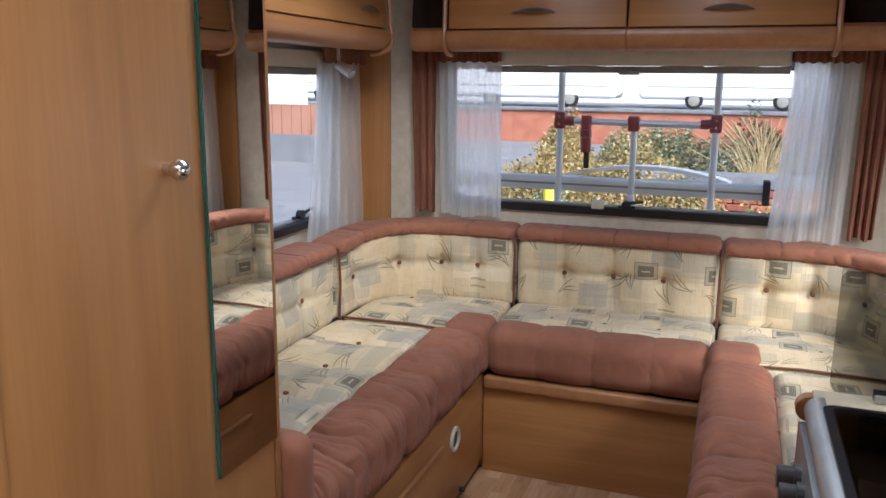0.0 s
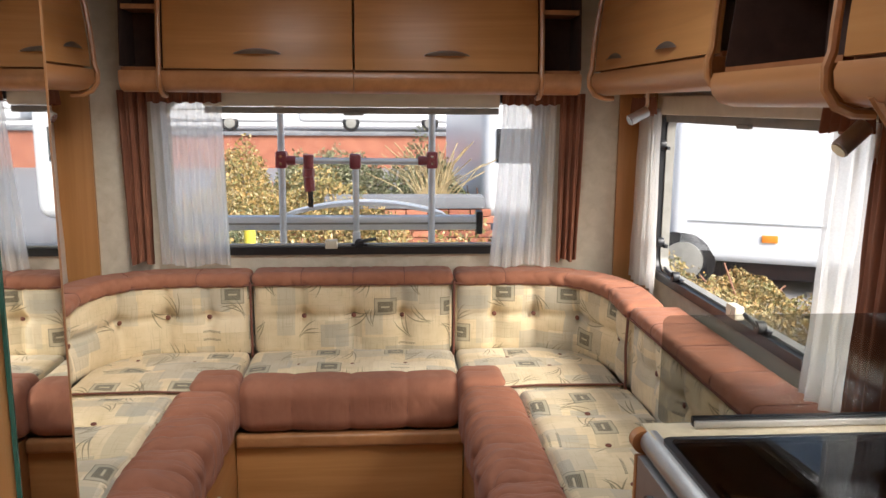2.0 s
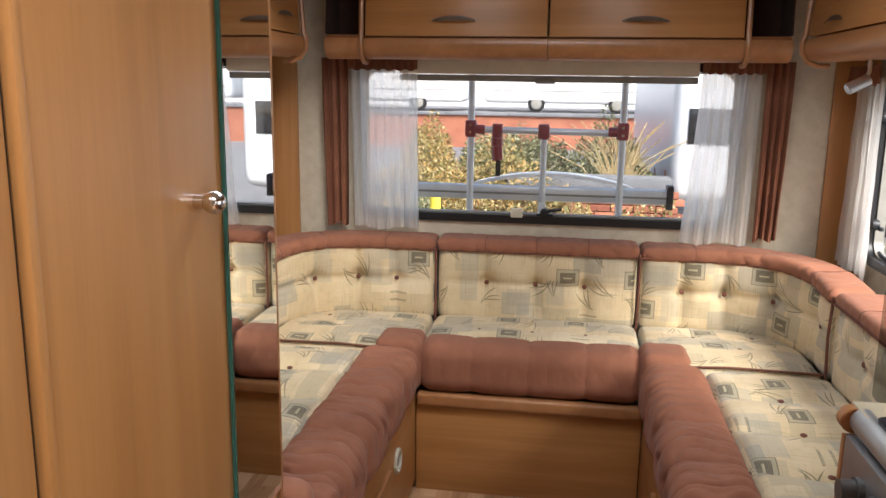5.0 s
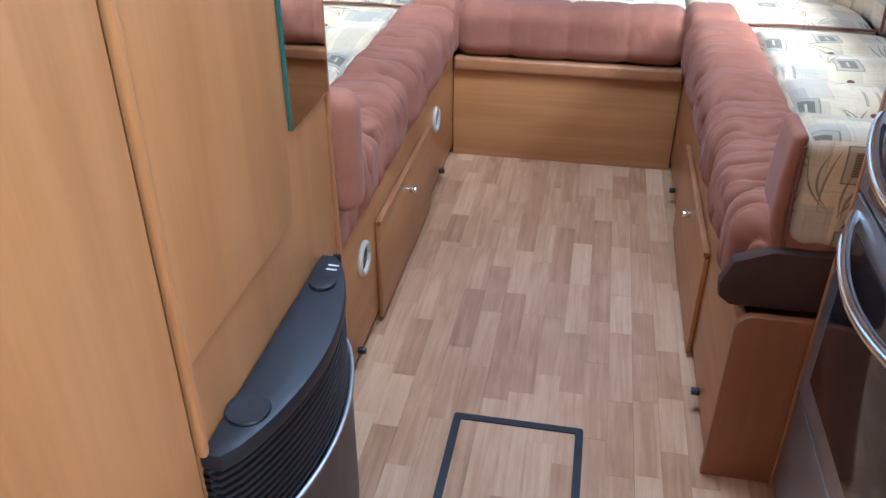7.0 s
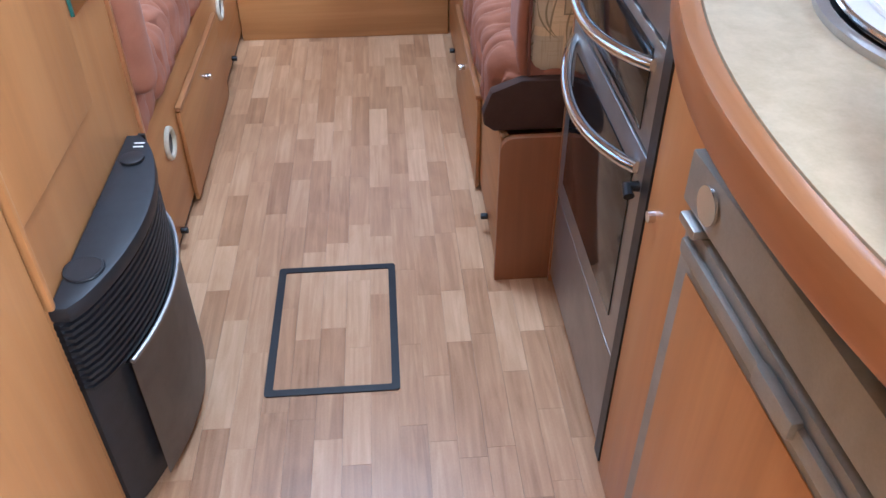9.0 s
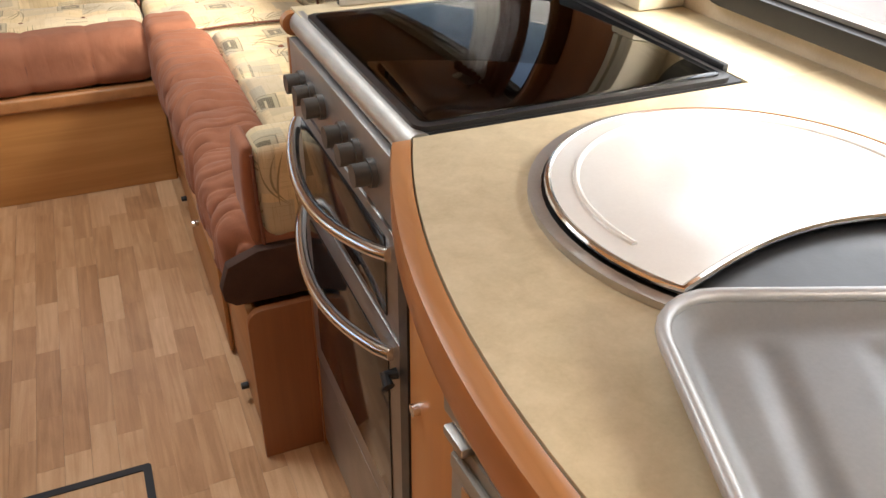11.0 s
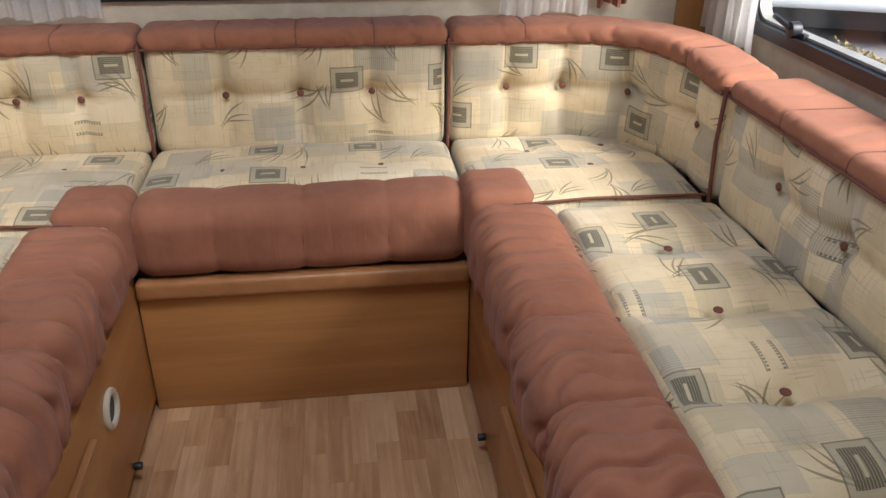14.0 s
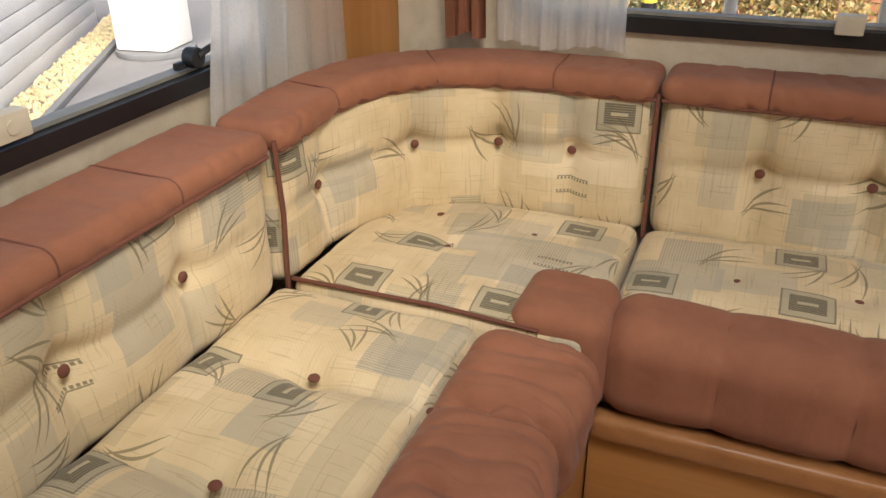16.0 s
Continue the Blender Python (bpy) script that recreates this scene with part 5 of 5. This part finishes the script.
# white caravan across the yard from the lounge's window, standing askew
cv = thing("parked_caravan", "large white caravan parked across the yard with an amber marker", "caravan")
vehicle_body(cv, 0, 6.6, 0, 2.2, 0.35, 3.0, caravan_white, 0.12)
box("chassis", 0.4, 6.2, 0.3, 1.9, 0.14, 0.348, black_plastic, cv, 0.02)
for wx in (0.16, 4.0):
    wheel(cv, (wx, 0.10, 0.34), 1, 0.34)
part("marker", box_bm(0.94, 1.10, -0.022, -0.001, 0.59, 0.67, 0.01), amber, cv, "amber side marker")
box("trim_rail", 0.2, 6.4, -0.012, -0.001, 0.78, 0.80, aluminium, cv, 0.003)
cv.matrix_world = pose(3.0, 8.6, G, 0, 0, -23)
# its neighbour beyond the end window
cv = thing("parked_caravan", "white caravan parked beyond the end window", "caravan")
vehicle_body(cv, 1.0, 2.8, 9.0, 14.5, 0.12, G + 3.0, caravan_white, 0.2)
wheel(cv, (1.1, 11.5, G + 0.33), 0, 0.33)
box("window", 1.15, 2.6, 8.985, 8.998, 0.75, 1.12, oven_glass, cv, 0.004)

# brick retaining wall with vehicles above it
bw = thing("brick_wall", "long red brick retaining wall with grey coping", "wall")
box("core", -30, 22, 26.02, 26.3, G, 0.40, brick_mat, bw)
for seg in range(26):
    box("coping_stone", -30 + 2 * seg, -28.01 + 2 * seg, 25.93, 26.35, 0.401 + (0.12 if seg > 15 else 0), 0.50 + (0.12 if seg > 15 else 0), coping, bw, 0.015)
box("raised_core", 1.98, 22, 26.02, 26.3, 0.4005, 0.518, brick_mat, bw)
tb = box("upper_terrace", -80, 80, 26.31, 90, G, 0.40, asphalt)
tagged(tb, "raised asphalt yard behind the brick wall", "ground", kind="structure")
for x, yy, ln in ((-26, 30, 6.5), (-18.5, 31, 6.8), (-10.5, 29.5, 6.6), (-3.2, 30, 6.4), (4.2, 30.5, 6.8), (11.8, 30, 6.2)):
    cv = thing("parked_caravan", "white caravan on the raised yard behind the wall", "caravan", "caravans on the raised yard")
    vehicle_body(cv, x, x + ln, yy, yy + 2.2, 0.72, 3.1, caravan_white, 0.25)
    wheel(cv, (x + ln * 0.30, yy + 0.12, 0.71), 1, 0.31)
    wheel(cv, (x + ln * 0.75, yy + 0.12, 0.71), 1, 0.31)
    for f0, f1 in ((0.12, 0.34), (0.42, 0.62), (0.72, 0.9)):
        box("window", x + ln * f0, x + ln * f1, yy - 0.012, yy - 0.001, 1.75, 2.25, oven_glass, cv, 0.004)
    box("stripe", x + 0.3, x + ln - 0.3, yy - 0.010, yy - 0.001, 1.15, 1.19, grey_metal, cv)

# low brick planter
pl = thing("planter_wall", "low red brick planter wall with grey coping", "planter")
box("front", -0.1, 0.95, 8.6, 8.75, G, 0.30, brick_mat, pl)
box("coping_stone", -0.7, 0.97, 8.5, 8.85, 0.301, 0.42, coping, pl, 0.012)
brick_me = bpy.data.meshes.new("brick")
bb = box_bm(-0.1075, 0.1075, -0.05, 0.05, -0.0325, 0.0325, 0.004, 1)
bb.to_mesh(brick_me)
bb.free()
brick_me.materials.append(brick_single)
for row in range(12):
    for k in range(5):
        b = new("brick", brick_me)
        b.parent = pl
        b.location = (0.03 + 0.225 * k + (0.06 if row % 2 else 0.0), 8.556, 0.255 - 0.075 * row)
box("coping_stone", -2.1, -1.0, 13.0, 13.3, 0.02, 0.15, coping, pl, 0.012)
box("front", -1.6, -0.6, 10.2, 10.35, G, -0.05, brick_mat, pl)


def shrub(name, x0, x1, y0, y1, z1, count, leaf, material, label, seed):
    """A mass of small leaves in an uneven heap, with bare twigs beneath."""
    rnd = random.Random(seed)
    s = thing(name, label, "hedge", "shrubs behind the caravan")
    vs, fs = [], []
    while len(fs) < count:
        x, y = rnd.uniform(x0, x1), rnd.uniform(y0, y1)
        ex = 1 - abs(2 * (x - x0) / (x1 - x0) - 1) ** 4
        top = G + (z1 - G) * (0.55 + 0.3 * smooth_noise(x * 1.3, y * 1.3, seed) + 0.25 * smooth_noise(x * 4, y * 4, seed + 9) + 0.2) * (0.45 + 0.55 * ex)
        z = G + (top - G) * rnd.random() ** 0.45
        c = Vector((x, y, z))
        a = Vector((rnd.gauss(0, 1), rnd.gauss(0, 1), rnd.gauss(0, 1))).normalized()
        b = a.cross(Vector((rnd.gauss(0, 1), rnd.gauss(0, 1), rnd.gauss(0, 1)))).normalized()
        l = leaf * rnd.uniform(0.6, 1.5)
        i = len(vs)
        vs += [c - a * l, c + b * l * 0.45, c + a * l, c - b * l * 0.45]
        fs.append((i, i + 1, i + 2, i + 3))
    me = bpy.data.meshes.new("leaves")
    me.from_pydata([tuple(v) for v in vs], [], fs)
    tagged(link("leaves", me, material, s), kind="stuff")
    bm = bmesh.new()
    for k in range(max(8, int((x1 - x0) * 7))):
        x, y = rnd.uniform(x0, x1), rnd.uniform(y0, y1)
        p = Vector((x, y, G))
        q = Vector((x + rnd.uniform(-0.3, 0.3), y + rnd.uniform(-0.2, 0.2), G + (z1 - G) * rnd.uniform(0.4, 0.72)))
        t = tube_bm([p, (p + q) / 2 + Vector((0.05, 0, 0.05)), q], 0.008, 5)
        me2 = bpy.data.meshes.new("tmp")
        t.to_mesh(me2)
        t.free()
        bm.from_mesh(me2)
        bpy.data.meshes.remove(me2)
    tagged(part("twigs", bm, fence_brown, s, "bare brown twigs"), kind="stuff")


shrub("hedge", -2.5, 0.2, 7.9, 9.6, 0.82, 26000, 0.021, leaf_gold, "golden autumn shrubs with small leaves", 3)
shrub("hedge", -3.2, 3.0, 5.6, 7.0, 0.52, 26000, 0.019, leaf_gold, "low straw-coloured shrubs along the yard", 5)
shrub("hedge", -1.7, 0.0, 11.0, 12.6, 1.05, 16000, 0.026, leaf_green, "taller green-grey shrubs behind the planter", 7)
shrub("hedge", -0.3, 1.0, 9.2, 10.6, 0.98, 14000, 0.023, leaf_green, "green-grey shrub with tall grasses", 9)
shrub("hedge", -2.3, -1.5, 10.2, 11.2, 0.92, 9000, 0.023, leaf_gold, "golden shrub below the brick wall", 11)
shrub("hedge", -1.7, -0.9, 7.2, 7.8, 0.55, 7000, 0.02, leaf_green, "bright green leafy shrub", 12)
shrub("hedge", 3.2, 4.1, 3.8, 6.7, -0.18, 14000, 0.020, leaf_gold, "straw-coloured shrubs beside the parked caravan", 13)
shrub("hedge", 2.85, 3.7, 7.05, 7.75, -0.15, 7000, 0.020, leaf_gold, "straw-coloured shrubs beside the parked caravan", 15)
gp = bmesh.new()
rnd = random.Random(4)
for k in range(60):
    x = 0.45 + rnd.gauss(0, 0.06)
    tip = Vector((0.45 + rnd.gauss(0, 0.28), 8.95 + rnd.gauss(0, 0.1), 0.6 + rnd.random() * 0.4))
    t = tube_bm([(x, 8.95, 0.1), ((x + tip.x) / 2, 8.95, tip.z * 0.75), tip], 0.006, 4)
    me2 = bpy.data.meshes.new("tmp")
    t.to_mesh(me2)
    t.free()
    gp.from_mesh(me2)
    bpy.data.meshes.remove(me2)
tagged(part("ornamental_grass", gp, straw), "dry spiky ornamental grass", "plant", kind="stuff")

# bicycle carrier on the end wall outside
br = thing("bicycle_carrier", "aluminium bicycle carrier with dark red clamps outside the window", "bicycle carrier")
YR = 3.32
for x in (-0.475, 0.108):
    part("upright", tube_bm([(x, YR, 0.25), (x, YR, 1.0), (x, YR, 1.75)], 0.0135, 14), aluminium, br)
    for bz in (0.3, 1.7):
        part("bracket", tube_bm([(x, YB + 0.0305, bz), (x, YR, bz)], 0.010, 8), aluminium, br)
    c = part("clamp", box_bm(x - 0.022, x + 0.022, YR - 0.024, YR + 0.022, 1.122, 1.188, 0.009), red_plastic, br, "dark red plastic clamp")
    s = 1 if x < -0.2 else -1
    part("clamp_arm", tube_bm([(x + s * 0.02, YR - 0.004, 1.152), (x + s * 0.055, YR - 0.004, 1.152)], 0.018, 12), red_plastic, c)
    for dz in (-0.014, 0.014):
        part("bolt", disc_bm((x, 0, 1.155 + dz), 1, 0.005, YR - 0.028, YR - 0.0245, 10), chrome, c)
part("cross_bar", tube_bm([(-0.47, YR - 0.004, 1.152), (0.10, YR - 0.004, 1.148)], 0.0125, 14), aluminium, br)
part("middle_post", tube_bm([(-0.19, YR + 0.03, 0.5), (-0.19, YR + 0.03, 0.85), (-0.19, YR + 0.005, 1.14)], 0.0125, 14), aluminium, br)
part("clamp", box_bm(-0.214, -0.168, YR - 0.022, YR + 0.02, 1.118, 1.178, 0.012), red_plastic, br, "dark red plastic clamp")
c = part("clamp", tube_bm([(-0.37, YR - 0.02, 1.176), (-0.37, YR - 0.02, 1.122)], 0.020, 12), red_plastic, br, "dark red hook clamp")
part("clamp_knob", tube_bm([(-0.37, YR - 0.024, 1.121), (-0.37, YR - 0.024, 1.10), (-0.37, YR - 0.024, 1.092)], 0.023, 8), red_plastic, c)
part("clamp_hook", tube_bm([(-0.37, YR - 0.02, 1.09), (-0.368, YR - 0.02, 1.06), (-0.366, YR - 0.02, 1.035)], 0.021, 8), red_plastic, c)
part("strap", box_bm(-0.374, -0.354, YR - 0.024, YR - 0.018, 0.972, 1.034, 0.001), black_plastic, c, "black strap end")
part("wheel_rail", box_bm(-1.0, 0.31, YR + 0.03, YR + 0.075, 0.872, 0.930, 0.012), aluminium, br, "wide grey wheel rail")
for x in (0.302,):
    part("end_clip", box_bm(x - 0.012, x + 0.014, YR + 0.022, YR + 0.083, 0.855, 0.948, 0.006), charcoal, br, "dark end clip")
part("groove", box_bm(-1.0, 0.29, YR + 0.026, YR + 0.0295, 0.896, 0.904, 0.001), grey_metal, br)
part("rail_foot", box_bm(-0.205, -0.175, YR + 0.0, YR + 0.03, 0.80, 0.87, 0.004), aluminium, br)
# pale moulded cover behind the rail
cov = bmesh.new()
prev = None
for k in range(25):
    t = k / 24
    x = -0.50 + 0.68 * t
    z = 0.918 + 0.055 * math.sin(math.pi * t) ** 0.8
    row = [cov.verts.new((x, 3.46, z)), cov.verts.new((x, 3.74, z - 0.02)), cov.verts.new((x, 3.74, z - 0.032)), cov.verts.new((x, 3.46, z - 0.014))]
    if prev:
        for i in range(4):
            cov.faces.new((prev[i], row[i], row[(i + 1) % 4], prev[(i + 1) % 4]))
    else:
        cov.faces.new(row[::-1])
    prev = row
cov.faces.new(prev)
bmesh.ops.recalc_face_normals(cov, faces=cov.faces)
part("cover", cov, white_plastic, br, "white curved cover")
# striped post
sp = thing("marker_post", "short post with yellow and black bands", "post")
for k in range(8):
    part("band", disc_bm((-0.92, 5.2, 0), 2, 0.035, G + 0.16 * k, G + 0.16 * (k + 1) - 0.001, 14), yellow_paint if k % 2 else black_plastic, sp)

# yard on the other side: cladded wall, gravel strip, post, fence
YARD = pose(-5.25, 5.1, G, 0, 0, 31)
cw = thing("cladded_wall", "grey horizontally boarded wall beside a gravel strip", "wall")
for k in range(14):
    box("board", -0.04, 0.0, -4.0, 3.7, 0.14 * k + 0.001, 0.14 * k + 0.132, fence_mat, cw, 0.004)
box("frame", -0.12, -0.045, -4.0, 3.7, 0, 1.96, fence_mat, cw)
cw.matrix_world = YARD
gs = bmesh.new()
rnd = random.Random(8)
for k in range(2600):
    x, y, r = rnd.uniform(0.04, 0.36), rnd.uniform(-3.9, 4.6), rnd.uniform(0.018, 0.036)
    m4 = YARD @ Matrix.Translation((x, y, r * 0.5)) @ Euler((rnd.random() * 6, rnd.random() * 6, rnd.random() * 6)).to_matrix().to_4x4() @ Matrix.Diagonal((r, r * 0.8, r * 0.55, 1))
    vs = [gs.verts.new(m4 @ Vector(v)) for v in ((1, 0, 0), (-1, 0, 0), (0, 1, 0), (0, -1, 0), (0, 0, 1), (0, 0, -1))]
    for a, b, c in ((0, 2, 4), (2, 1, 4), (1, 3, 4), (3, 0, 4), (2, 0, 5), (1, 2, 5), (3, 1, 5), (0, 3, 5)):
        gs.faces.new((vs[a], vs[b], vs[c]))
tagged(part("gravel_strip", gs, gravel, None, "", False), "strip of yellow gravel along the wall", "gravel", kind="stuff")
kb = thing("kerb", "thin grey kerb beside the gravel", "kerb")
box("edging", 0.38, 0.44, -3.9, 4.6, 0, 0.05, coping, kb, 0.008)
kb.matrix_world = YARD
sgn = thing("bollard", "white square bollard on a grey foot", "bollard")
box("column", -0.25, 0.25, -0.25, 0.25, 0.06, 1.5, white_plastic, sgn, 0.03)
part("foot", disc_bm((0, 0, 0), 2, 0.36, 0.0, 0.055, 28, 0.01), coping, sgn, "round grey foot")
sgn.matrix_world = pose(-5.68, 7.45, G, 0, 0, 10)
fc = thing("fence", "brown upright board fence on a low wall", "fence")
for k in range(46):
    box("board", -18 + 0.26 * k, -17.76 + 0.26 * k, 17.0, 17.04, 0.02, 0.72, fence_brown, fc)
box("low_wall", -19, -5.8, 16.98, 17.2, G, 0.018, coping, fc)
cv = thing("parked_caravan", "pale caravan parked behind the fence", "caravan")
vehicle_body(cv, -17, -11.5, 19, 21.2, -0.2, 2.4, caravan_white, 0.25)
wheel(cv, (-14, 19.1, G + 0.35), 1, 0.35)
bh = thing("building", "long pale building behind the raised yard", "building")
box("wall", -60, 70, 38, 39, 0.4, 5, caravan_white, bh)
box("roof", -60.5, 70.5, 37.5, 39.5, 5.0, 5.6, charcoal, bh)

# ---- floor planks, last ----
floor = bpy.data.objects["floor"]
rnd = random.Random(21)
PW = 0.052
meshes = {}


def plank_mesh(l):
    key = round(l, 3)
    if key not in meshes:
        bm = box_bm(-PW / 2 + 0.0002, PW / 2 - 0.0002, 0.0002, key - 0.0002, -0.003, 0.0, 0)
        me = bpy.data.meshes.new("plank")
        bm.to_mesh(me)
        bm.free()
        me.materials.append(oak)
        meshes[key] = me
    return meshes[key]


for i in range(18):
    x = -0.58 + PW * (i + 0.5)
    y = -0.55 - rnd.choice((0.0, 0.09, 0.18, 0.27))
    while y < 2.60:
        l = rnd.choice((0.16, 0.21, 0.24, 0.29))
        p = new("plank", plank_mesh(l))
        p.location = (x, y, 0)
        p.parent = floor
        y += l
